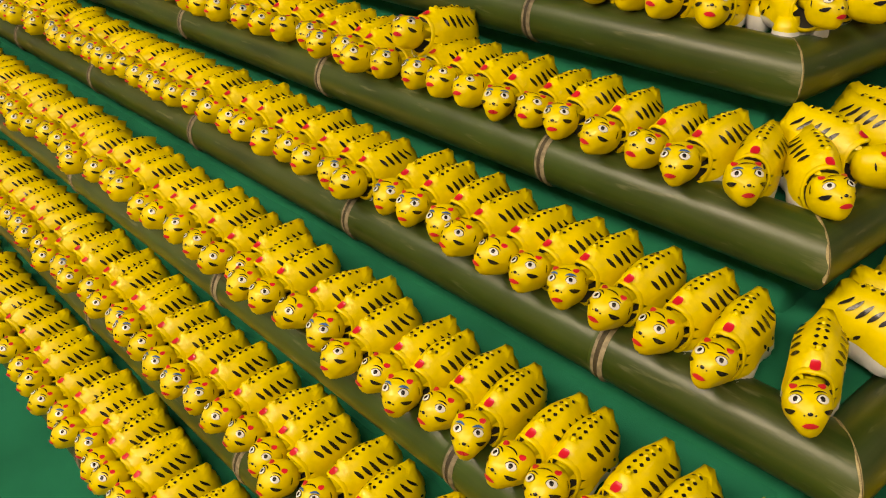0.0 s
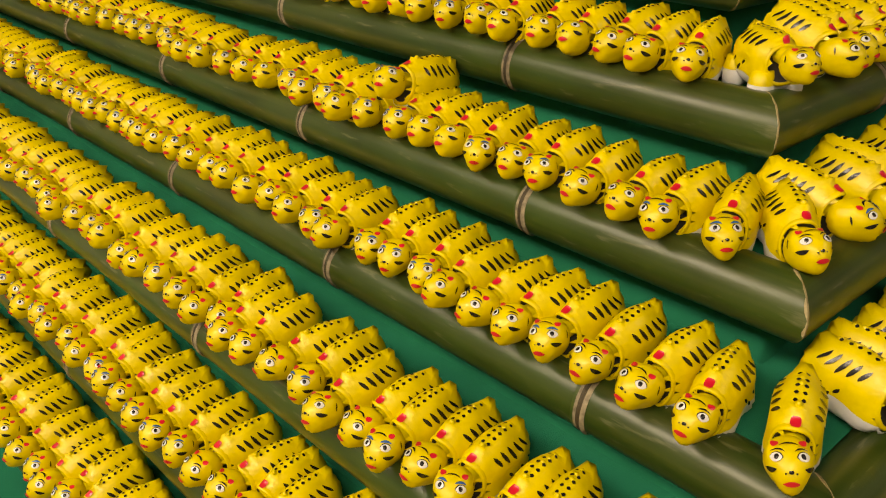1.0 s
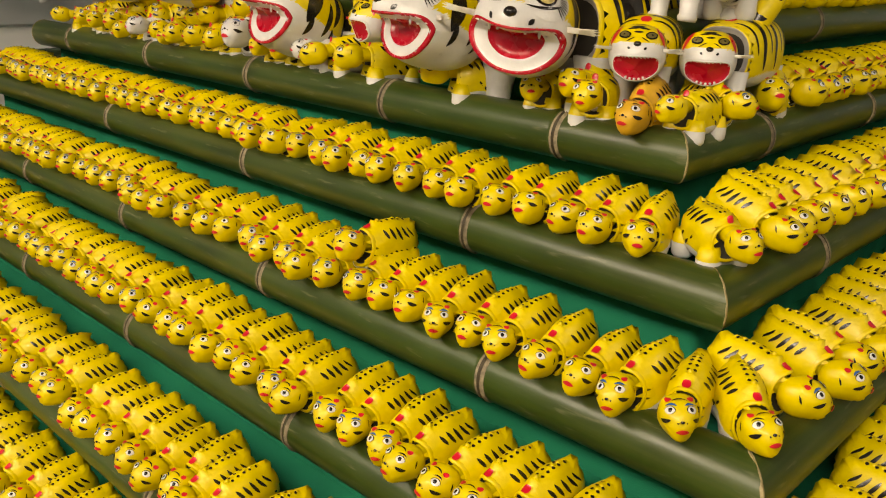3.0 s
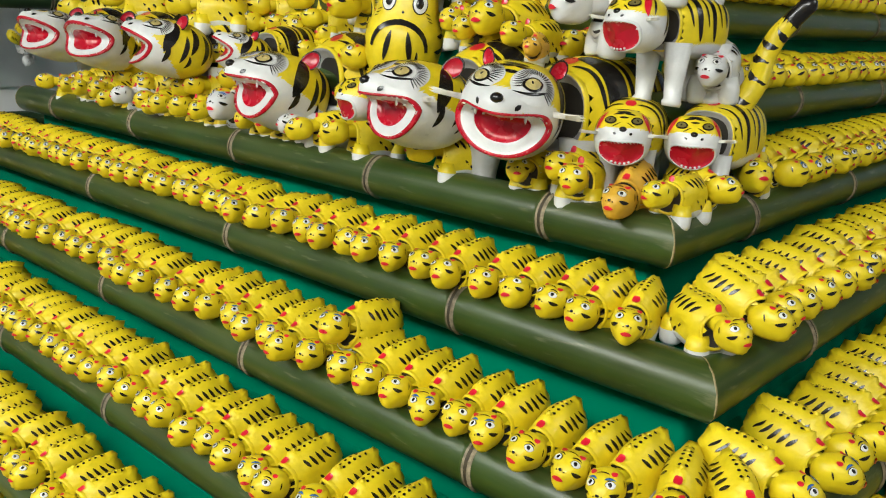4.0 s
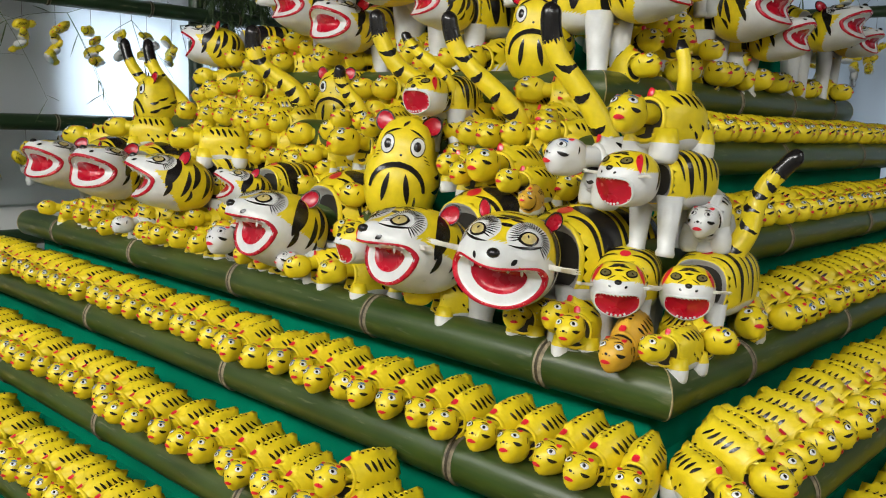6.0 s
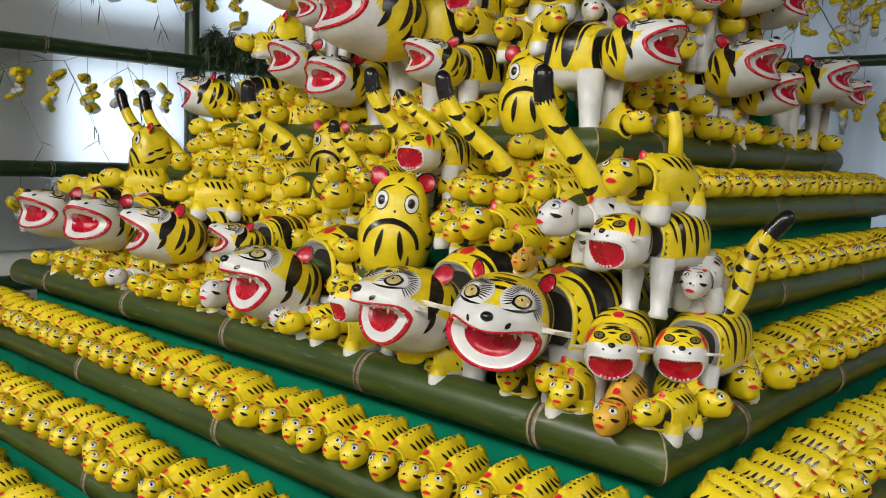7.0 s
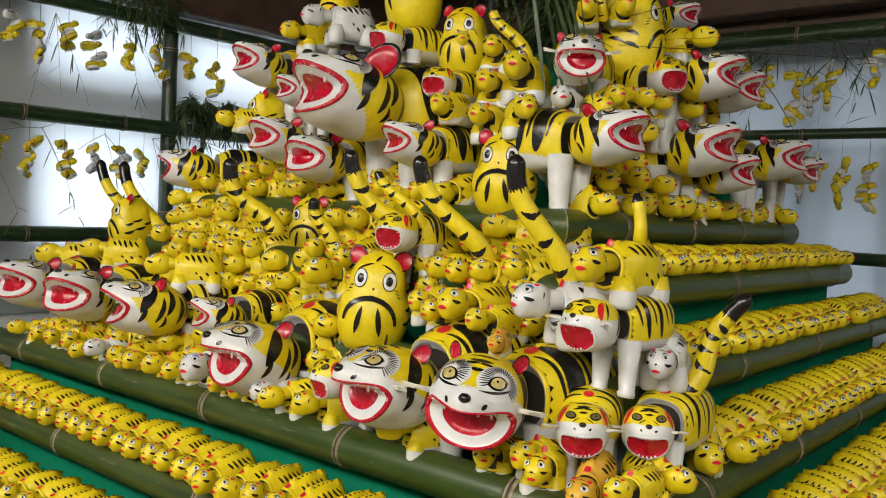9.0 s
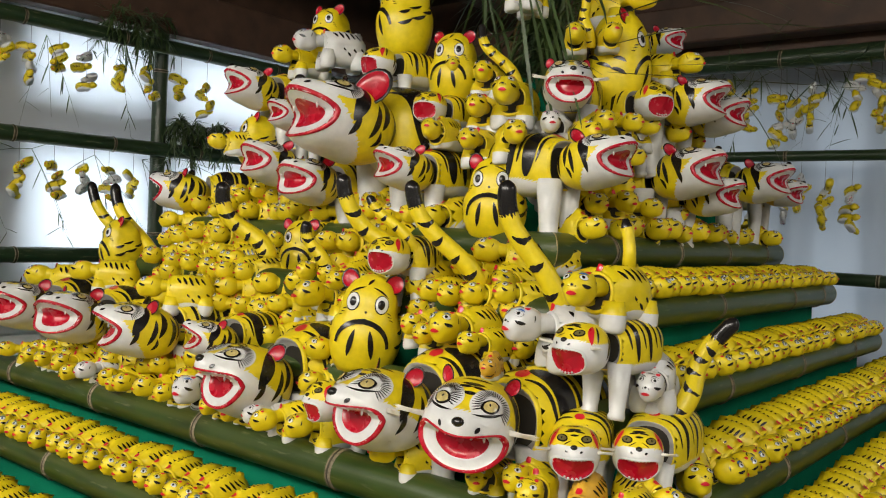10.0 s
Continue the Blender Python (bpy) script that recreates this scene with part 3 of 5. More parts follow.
        for y, p in ((0.000, 90), (0.022, 92), (0.040, 88), (0.010, 106)):
            body.stripe(s, y, side * p, side * (p + 15), 0.0028, BLACK, L, lean=0.005, n=4)
    if tail:
        s.tube([(0, 0.090, 0.070), (-0.002, 0.092, 0.096), (-0.005, 0.092, 0.116), (-0.008, 0.090, 0.128), (-0.010, 0.089, 0.140)], [0.010, 0.009, 0.0085, 0.0085, 0.004], [coat, coat, coat, BLACK], 10)
    # head on a short neck
    s.tube([(0, 0.040, 0.046 - drop), (0, 0.018, 0.047 - drop), (0, 0.004 - ahead, 0.046 - drop)], [0.0125, 0.0130, 0.0165], coat, 14, False)
    h = Star((0, -0.006 - ahead, 0.0455 - drop), (0.0250 * small, 0.0318 * small, 0.0262 * small), 2.2,
             ((Vector((0.8, -0.45, -0.50)), -0.17, 0.14), (Vector((-0.8, -0.45, -0.50)), -0.17, 0.14), (Vector((0, -1, -0.08)), 0.13, 0.05), (Vector((0, -0.80, 0.62)), -0.05, 0.05),
              (Vector((0, -0.1, 1)), -0.05, 0.08), (Vector((0.62, 0.05, 0.78)), 0.17, 0.012), (Vector((-0.62, 0.05, 0.78)), 0.17, 0.012),
              (Vector((0, -0.93, 0.30)), 0.06, 0.010), (Vector((0, -0.76, -0.65)), 0.17, 0.08), (Vector((0, -0.95, -0.34)), -0.04, 0.010)), (nod, roll, yaw))
    h.skin(s, coat, *((22, 16) if fine else (13, 9)))
    for side in (-1, 1):
        h.leaf(s, side * 33, 36, 0.245, 0.180, -side * 8, BLACK, L * 1.2, n=8, blunt=0.6)
        h.leaf(s, side * 33, 35, 0.225, 0.160, -side * 8, WHITE, L * 1.9, n=8, blunt=0.6)
        h.disc(s, side * 31, 36, 0.105, 0.110, BLACK, L * 2.8, n=9)
        if brow is BLUE:
            h.leaf(s, side * 36, 49, 0.26, 0.06, -side * 14, BLUE, L * 2.4, bend=-0.07)
        else:
            h.leaf(s, side * 36, 50, 0.26, 0.034, -side * 14, BLACK, L * 2.4, bend=-0.09)
        h.leaf(s, side * 41, 9, 0.29, 0.095, -side * 12, BLACK, L * 1.6, bend=0.05)
        h.disc(s, side * 72, 60, 0.155, 0.145, RED, L * 2.2, n=10)
        h.leaf(s, side * 92, 22, 0.22, 0.045, 70 * side, BLACK, L * 1.5, n=4)
    h.leaf(s, 0, 74, 0.36, 0.055, 0, BLACK, L * 1.5, bend=-0.14)
    h.disc(s, 0, 12, 0.075, 0.055, BLACK, L * 2, n=8)
    for side in (-1, 1):
        h.disc(s, side * 9, 9, 0.03, 0.03, BLACK, L * 2, n=6)
    h.leaf(s, 0, -8, 0.23, 0.09, 0, RED, L * 2, bend=-0.04)
    return s.mesh(name)


POSES = (((14, -13, BLACK), 3), ((22, -9, BLUE), -4), ((5, -16, BLACK), 5), ((26, -11, BLUE), 0), ((12, -19, BLACK), -6), ((-3, -13, BLACK), 6), ((19, -6, BLUE), -2))
VARIANTS = [small_tiger("small_tiger", *a, roll=b) for a, b in POSES]
PLAIN = [small_tiger("small_tiger", *a, roll=b, fine=False) for a, b in POSES]
PLAIN_WHITE = small_tiger("small_tiger", 10, -4, BLUE, WHITE, fine=False)
PILED = [small_tiger("small_tiger", *a, YELLOW, -0.005, True) for a in ((4, -8, BLACK), (16, -4, BLUE), (-14, -2, BLACK), (26, -6, BLUE), (-4, 6, BLACK))]
WHITE_SMALL = small_tiger("white_small_tiger", 10, -4, BLUE, WHITE)
WHITE_DARK = small_tiger("white_small_tiger", -10, -2, BLACK, WHITE, -0.004, True)
OCHRE_SMALL = small_tiger("ochre_small_tiger", -8, -10, BLACK, ORANGE)
STANDING = [small_tiger("medium_tiger", 8, -2, BLUE, YELLOW, -0.004, True, False), small_tiger("medium_tiger", 22, 0, BLUE, YELLOW, 0.0, True, True)]
WHITE_STANDING = small_tiger("medium_tiger", 20, 0, BLUE, WHITE, -0.004, True, False)

SMALL_LABEL = "small yellow papier-mache tiger"


# where the heads stand along each row, from the corner outwards
ROW_WEST = {
    2: (0.163, 0.035, -0.036, -0.092, -0.159, -0.225, -0.299, -0.360, -0.433, -0.503, -0.549, -0.618, -0.677, -0.755, -0.806, -0.886, -0.944, -0.992, -1.066),
    3: (0.290, 0.208, 0.128, 0.067, -0.004, -0.079, -0.134, -0.200, -0.258, -0.325, -0.383, -0.462, -0.521, -0.581, -0.648, -0.712, -0.783, -0.853, -0.927, -1.010),
    4: (0.399, 0.297, 0.223, 0.149, 0.085, 0.031, -0.030, -0.096, -0.156, -0.225, -0.280, -0.354, -0.404, -0.479, -0.546, -0.596, -0.683, -0.739, -0.816, -0.886, -0.947, -1.003),
    5: (0.560, 0.480, 0.410, 0.345, 0.280, 0.213, 0.160, 0.088, 0.037, -0.026, -0.074, -0.135, -0.210, -0.279, -0.346, -0.400, -0.444, -0.506, -0.567, -0.641, -0.715, -0.768, -0.870, -0.924, -1.001),
    6: (-0.150, -0.202, -0.264, -0.326, -0.390, -0.457, -0.517, -0.586, -0.647, -0.698, -0.763, -0.823, -0.896, -0.955, -1.010, -1.065, -1.140),
    7: (-0.480, -0.528, -0.586, -0.636, -0.690, -0.755, -0.830, -0.888),
}
ROW_NORTH = {
    -1: (0.500, 0.568, 0.636, 0.695, 0.777, 0.848, 0.899, 0.983, 1.060, 1.149, 1.197, 1.273, 1.330, 1.424, 1.498, 1.558, 1.675, 1.755, 1.861),
    0: (0.400, 0.475, 0.550, 0.640, 0.740, 0.828, 0.921, 0.980, 1.082, 1.173, 1.254, 1.303, 1.383, 1.456, 1.539, 1.620, 1.744, 1.840, 1.946, 2.030, 2.102),
    1: (0.400, 0.478, 0.540, 0.641, 0.698, 0.791, 0.858),
    2: (-0.018, 0.047, 0.098, 0.170, 0.247, 0.324, 0.416),
    3: (-0.182, -0.090, -0.023, 0.045, 0.110, 0.180),
}
# the tigers at the corner ends stand turned outwards: (row, place): (turn, further back)
TURNED = {(2, 0): (58, 0.045), (2, 1): (14, 0.0), (3, 0): (42, 0.030), (3, 1): (17, 0.0), (4, 0): (21, 0.0), (4, 1): (9, 0.0), (5, 0): (34, 0.0)}


# the rows along the side step lean forward on the folded cloth: lift and tip
RAISED = {1: 0.012, 2: 0.014, 3: 0.012, 4: 0.010}
TIPPED = {1: 10, 2: 10, 3: 8}


def row_of_tigers():
    """Rows on the treads: single things along the near stretch, the far stretch joined row by row."""
    far = []
    for k, xs in ROW_WEST.items():
        ax, ay, z = TIER[k]
        xs = list(xs)
        if k > 5:
            while xs[0] < ax - 0.16:
                xs.insert(0, xs[0] + 0.066 + rng.gauss(0, 0.004))
        while xs[-1] > west_end(k) + 0.14:
            xs.append(xs[-1] - 0.067 - rng.gauss(0, 0.007))
        for i, x in enumerate(xs):
            turn, back = TURNED.get((k, i), (rng.gauss(1, 4), 0.0))
            forward = rng.gauss(0, 0.0055) + (-0.012 if rng.random() < 0.12 else 0)
            m = pose(x, ay - 0.022 + forward + back, TREAD[k] + 0.0005, rng.gauss(5, 1.5), rng.gauss(0, 3), turn)
            kind = rng.randrange(7)
            if (k, i) == (2, 0):
                m = Matrix.Translation((0, 0, 0.011)) @ m
            if x > (-0.9 if k < 5 else -0.6) and k < 7:
                thing("small_tiger", PILED[0] if (k, i) == (2, 0) else VARIANTS[kind], m, SMALL_LABEL + " in a row on the step", "tiger figurine", "rows of small tigers")
            else:
                far.append((PLAIN[kind] if k < 5 or x < -1.0 else VARIANTS[kind], m))
    for k in (-1, 0, 1, 2, 3, 4, 5):
        ax, ay, z = TIER[k]
        ys = list(ROW_NORTH.get(k, (ay + 0.14, ay + 0.205)))
        while ys[-1] < north_end(k) - 0.14:
            ys.append(ys[-1] + 0.068 + rng.gauss(0, 0.009))
        for i, y in enumerate(ys):
            m = pose(ax + 0.018 + rng.gauss(0, 0.006), y, TREAD[k] + RAISED.get(k, 0.004), TIPPED.get(k, 4) + rng.gauss(0, 1.5), rng.gauss(0, 3), 88 + rng.gauss(0, 6) + ((-14, -6)[i] if k in (2, 3) and i < 2 else 0))
            kind = rng.randrange(7)
            if y < 0.3:
                thing("small_tiger", VARIANTS[kind], m, SMALL_LABEL + " in a row on the step", "tiger figurine", "rows of small tigers")
            else:
                far.append((PLAIN[kind], m))
    join_far(far, "small_tiger_row", "far ends of the rows of small yellow tigers")


def join_far(far, name, label):
    if not far:
        return
    bm = bmesh.new()
    for me, m in far:
        tmp = me.copy()
        tmp.transform(m)
        bm.from_mesh(tmp)
        bpy.data.meshes.remove(tmp)
    me = bpy.data.meshes.new(name)
    bm.to_mesh(me)
    bm.free()
    for mat in max((m.materials for m, _ in far), key=len):
        me.materials.append(mat)
    thing(name, me, Matrix(), label, "tiger figurines", kind="stuff")


def ear(s, at, right, up, size, rim, inner):
    """A cupped ear: a dark shell with a hollow of another colour; right and up span its face."""
    ahead = right.cross(up).normalized() * -1
    if ahead.y > 0:
        ahead = -ahead
    n = 16
    loops = []
    rows = ((0.02, -0.20, rim), (0.55, -0.19, rim), (0.9, -0.09, rim), (1.0, 0.02, rim), (0.96, 0.07, rim), (0.84, 0.06, rim), (0.79, 0.0, inner), (0.5, -0.06, inner), (0.02, -0.09, inner))
    for k, depth, _ in rows:
        loops.append([at + size * (k * (math.cos(t) * right + (math.sin(t) * 1.12 + 0.12 * math.sin(t) ** 2) * up) + depth * ahead) for t in (2 * math.pi * i / n for i in range(n))])
    s.rings(loops, [r[2] for r in rows[1:]], True)


def roaring_tiger(head, face, size, ground, turn=0, nod=0, style="roar", white_low=0.26, body=True, back=0.0, length=1.0, bulk=1.0, hump=0.0, mouth=(1.10, 0.64, -9), whisk=False, label="", leg_out=0.62, coat=YELLOW, ears=0.25, gape=False, tilt=0):
    """A large tiger with an open mouth. head: the head's middle; face: degrees that the body faces from -y towards +x; size: half the head's
    width; ground: height under its feet; turn, nod, tilt: of the head against the body. gape: jaws torn wide open, the nose high above them."""
    s = Shape()
    L = 0.012
    ra, rb, me_ = mouth
    smile = style == "smile"
    if smile:
        bumps = [(direction(0, 2), 0.20, 0.12), (direction(0, -36), 0.16, 0.1), (direction(0, 40), -0.05, 0.08)]
        h = Star((0, 0, 0), (1.0, 1.0, 0.96), 2.4, bumps, (nod, 0, turn))
        h.skin(s, lambda d: WHITE if d.z < white_low + 0.24 * max(0.0, -d.y - 0.35) - 0.14 else coat, 56, 40, (0, me_, ra, rb, 0.75, 3.2))
        h.dish(s, 0, me_, ra, rb, ((1.24, -0.01, WHITE), (1.12, 0.045, WHITE), (1.03, 0.05, WHITE), (0.98, 0.02, WHITE), (0.93, -0.05, CRIMSON), (0.7, -0.14, CRIMSON), (0.0, -0.17, CRIMSON)), 32, flat=0.75, square=3.2)
        for i in range(5):
            u = (i - 2) * 0.11
            p = h.inside(0, me_, ra, rb, -math.pi / 2 + u * 1.6, 0.80, 0.0, 1.0, 2.4)
            Star(p, (0.05, 0.04, 0.045), 2.0).skin(s, WHITE, 8, 5)
        nose, eye = 20, (31, 37)
    else:
        if gape:
            ra, rb, me_, arch, peak, nose, eye, deep, long_head = 1.36, 0.50, -4, 0.62, 0.0, 27, (54, 38), 0.12, 1.38
            bumps = [(direction(0, 24), 0.17, 0.04), (direction(0, 46), -0.12, 0.06), (direction(0, -40), 0.02, 0.06), (direction(54, 41), 0.06, 0.02), (direction(-54, 41), 0.06, 0.02), (direction(75, -55), -0.08, 0.10), (direction(-75, -55), -0.08, 0.10)]
        else:
            ra, rb, arch, peak, nose, eye, deep, long_head = ra * 1.2, rb * 1.12, 0.40, 0.26, 14, (29, 32), 0.16, 1.32
            bumps = [(direction(0, 11), 0.24, 0.04), (direction(0, 38), -0.06, 0.06), (direction(0, -44), -0.03, 0.10), (direction(30, 36), 0.05, 0.02), (direction(-30, 36), 0.05, 0.02), (direction(52, -14), 0.05, 0.05), (direction(-52, -14), 0.05, 0.05), (direction(70, -42), -0.08, 0.10), (direction(-70, -42), -0.08, 0.10)]
        blunt = 2.8 if gape else 2.1
        h = Star((0, 0, 0), (1.0, long_head, 0.90 if gape else 0.98), 2.35, bumps, (nod, tilt, turn))
        narrow = 0.15 if gape else 0.27
        rise = 1.2 if gape else 0.4
        h.skin(s, lambda d: WHITE if d.z < white_low - rise * (d.y + 0.5) else coat, 72, 48, (0, me_, ra * 0.99, rb * 0.99, arch, blunt, peak, narrow))

        def edge(t, k, lift):
            ct, st = math.cos(t), math.sin(t)
            q = (abs(ct) ** blunt + abs(st) ** blunt) ** (-1 / blunt)
            y = st * q * rb
            ct *= 1 - narrow * max(0.0, -st * q)
            if st > 0:
                y *= arch * (1 - peak * math.cos(4 * (t - math.pi / 2)))
            return h.near(0, me_, k * ra * ct * q, k * y, lift)

        n = 56
        ts = [2 * math.pi * i / n for i in range(n)]
        rim = [edge(t, 1.0, 0.02) for t in ts]
        inward = h.r @ Vector((0, 1, 0.12))
        middle = sum(rim, Vector()) / n + inward * deep + h.r @ Vector((0, 0, 0.03 if gape else 0.11))

        def panel(i, k, depth):
            out = rim[i] - middle
            if k < 0.62:
                axis = inward.normalized()
                out = out - axis * (out.dot(axis) * (1 - k / 0.62))
            return middle + out * k + inward * depth

        lip = [0.55 + 0.85 * max(0.0, math.sin(t)) + 1.05 * abs(math.cos(t)) for t in ts]
        loops = [[edge(t, 1 + (0.128 if gape else 0.10) * lip[i], -0.004) for i, t in enumerate(ts)], [edge(t, 1 + (0.114 if gape else 0.088) * lip[i], 0.022) for i, t in enumerate(ts)], [edge(t, 1.0, 0.035) for t in ts],
                 [panel(i, 0.965 - 0.035 * lip[i], 0.0) for i in range(n)], [panel(i, 0.955 - 0.035 * lip[i], 0.004) for i in range(n)], [panel(i, 0.86, 0.03) for i in range(n)],
                 [panel(i, 0.66, -0.01) for i in range(n)], [panel(i, 0.60, -0.01) for i in range(n)], [panel(i, 0.56, 0.04) for i in range(n)], [panel(i, 0.34, 0.02) for i in range(n)], [panel(i, 0.01, -0.03) for i in range(n)]]
        s.rings(loops, [CRIMSON, CRIMSON, CRIMSON, CRIMSON, WHITE, WHITE, WHITE, CRIMSON, CRIMSON, CRIMSON], True)
        # upper fangs and lower teeth
        for i in range(6):
            t = math.pi / 2 + (i - 2.5) * 0.36
            k = round(t / (2 * math.pi) * n) % n
            long_ = 0.075 if i in (1, 4) else 0.024
            p = panel(k, 0.68, -0.02)
            Star(p + h.r @ Vector((0, -0.01, -long_ * 0.6)), (0.034, 0.03, long_), 1.7).skin(s, WHITE, 8, 6)
        for i in range(8):
            k = round((-math.pi / 2 + (i - 3.5) * 0.15) / (2 * math.pi) * n) % n
            Star(panel(k, 0.84 - 0.05 * (i % 2), 0.055), (0.04, 0.036, 0.036), 2.0).skin(s, WHITE, 8, 5)
    Star(h.near(0, nose, 0, 0, -0.03), (0.14, 0.12, 0.10), 2.0).skin(s, BLACK, 14, 10)
    for side in (-1, 1):
        ea, ee = eye
        if smile:
            h.leaf(s, side * 14, 12, 0.055, 0.035, side * 30, BLACK, L)
        else:
            h.leaf(s, side * 16, nose - 4, 0.055, 0.032, side * 50, BLACK, L)
        if not smile:
            h.disc(s, side * (ea + 4), ee + 3, 0.45, 0.40, WHITE, L * 1.8, angle=side * 18, n=22)
            for q in range(29):
                t = radians(-60 + 262 * q / 28)
                a0, e0 = math.cos(t), math.sin(t)
                h.leaf(s, side * (ea + 4) + side * math.degrees(a0 * 0.30) * 1.1, ee + 3 + math.degrees(e0 * 0.275), 0.115, 0.0125, math.degrees(math.atan2(e0, a0)) if side > 0 else 180 - math.degrees(math.atan2(e0, a0)), BLACK, L * 2.4, n=3)
            h.leaf(s, side * (ea - 2), ee - 8, 0.30, 0.022, side * 8, BLACK, L * 2.6, bend=0.05)
        if smile:
            h.leaf(s, side * ea, ee, 0.205, 0.145, side * 8, BLACK, L * 2.8, n=8, blunt=0.38)
            h.leaf(s, side * ea, ee, 0.160, 0.100, side * 8, OLIVE, L * 3.5, n=8, blunt=0.38)
            h.disc(s, side * (ea + 1), ee, 0.045, 0.06, BLACK, L * 4.2, n=8)
        else:
            h.leaf(s, side * (ea - 1), ee, 0.175, 0.125, side * 14, BLACK, L * 2.8, n=8, blunt=0.6)
            h.leaf(s, side * (ea - 1), ee, 0.128, 0.092, side * 14, IRIS, L * 3.5, n=8, blunt=0.6)
            h.disc(s, side * (ea - 2), ee + 1, 0.022, 0.045, BLACK, L * 4.2, n=8)
        if smile:
            h.leaf(s, side * 20, 58, 0.20, 0.05, -side * 30, BLACK, L)
            h.leaf(s, side * 15, 29, 0.16, 0.018, -side * 40, BLACK, L)
            h.leaf(s, side * 62, 36, 0.42, 0.115, 74 * side, RED, L * 2, bend=-0.08)
            h.leaf(s, side * 80, 36, 0.40, 0.05, 70 * side, BLACK, L * 1.5)
        else:
            at = h.near(side * 108, 50, 0, 0, 0.12)
            ear(s, at, h.r @ Vector((0.80, side * 0.58, -side * 0.15)).normalized(), h.r @ Vector((side * 0.22, 0.28, 0.93)).normalized(), ears * 0.98, BLACK, CRIMSON)
        # cheek and neck strokes
        for az, el, le, wi, an in ((86, 26, 0.62, 0.19, 76), (112, 4, 0.44, 0.075, 80), (82, -8, 0.30, 0.075, 74), (128, 20, 0.44, 0.085, 80), (146, 8, 0.42, 0.075, 84), (158, 18, 0.40, 0.06, 84), (120, -16, 0.2, 0.05, 80)):
            if not (smile and az < 90):
                h.leaf(s, side * az, el, le, wi, side * an, BLACK, L, bend=0.06 * side, n=9)
        if whisk:
            a = h.near(side * 56, 8, 0, 0, -0.02)
            for q in range(8):
                out = h.r @ Vector((side * 0.9, -0.12 - 0.02 * q, 0.06 + 0.028 * (q - 3)))
                s.tube([a + Vector((0, 0, 0.012 * (q - 3))), a + out * 0.35, a + out * (0.62 + 0.05 * (q % 3))], [0.022, 0.02, 0.005], STRAW, 5)
    for az, el, le, wi, an in ((0, 48, 0.16, 0.05, 0), (-16, 58, 0.15, 0.045, 20), (16, 58, 0.15, 0.045, 160), (0, 66, 0.26, 0.07, 0), (0, 84, 0.34, 0.07, 0)):
        h.leaf(s, az, el, le, wi, an, BLACK, L)
    low = (ground - head[2]) / size
    if body:
        bl = 1.75 * length
        top = max(0.78, min(1.05, -low * 0.55))
        cz = max(-0.22, low + top * 0.92 + 0.55) if low < -1.4 else -0.05
        b = Star((0, 1.0 + bl + back, cz + 0.16 + hump), (1.12 * bulk, bl, 1.10 * bulk), 2.7, ((Vector((0, -0.5, 0.85)), 0.05, 0.05), (Vector((0, 0.7, 0.7)), 0.06, 0.06)))
        b.skin(s, lambda d: coat if d.z > -0.42 else WHITE, 56, 40, (0, 0, 0.635, 0.605, 1.0, 2.6))
        # collar opening: grey paper, with shade painted dark at its depth
        b.dish(s, 0, 0, 0.60, 0.57, ((1.10, 0.0, coat), (1.05, 0.07, coat), (0.97, 0.06, coat), (0.92, -0.05, PAPER), (0.84, -0.30, PAPER), (0.0, -0.55, HOLLOW_SHADE)), 28, square=2.6)
        b.leaf(s, 0, 45, 0.10, 0.13, 90, RED, L * 1.6, n=3, blunt=0.2)
        for i in range(7):
            y = -bl * 0.62 + bl * 1.3 * i / 6
            wide = ((0.05, 0.12, 0.05, 0.11, 0.05, 0.09, 0.05) if smile else (0.05, 0.26, 0.06, 0.17, 0.05, 0.13, 0.05))[i]
            for side in (-1, 1):
                b.stripe(s, y, side * (4 if wide > 0.1 else 14), side * (112 if wide > 0.1 else 88), wide, BLACK, L * 1.7, lean=0.25, n=18, blunt=0.45, wave=0.02)
        if low < -1.2:
            for x in (-leg_out, leg_out):
                for y in (1.0 + 0.55 + back, 1.0 + 2 * bl - 0.5 + back):
                    s.tube([(x, y, cz - 0.35 + hump * 0.7), (x * 1.02, y - 0.03, cz * 0.4 + low * 0.6), (x * 1.04, y - 0.06, low + 0.26), (x * 1.06, y - 0.10, low + 0.14), (x * 1.06, y - 0.12, low)],
                           [0.48, 0.36, 0.30, 0.35, 0.31], [WHITE, WHITE, WHITE, WHITE], 14)
    me = s.mesh("roaring_tiger", Matrix.Scale(size, 4))
    return thing("roaring_tiger", me, pose(*head, 0, 0, face), label or "large yellow and white papier-mache tiger with gaping red mouth", "tiger figurine", "large roaring tigers")


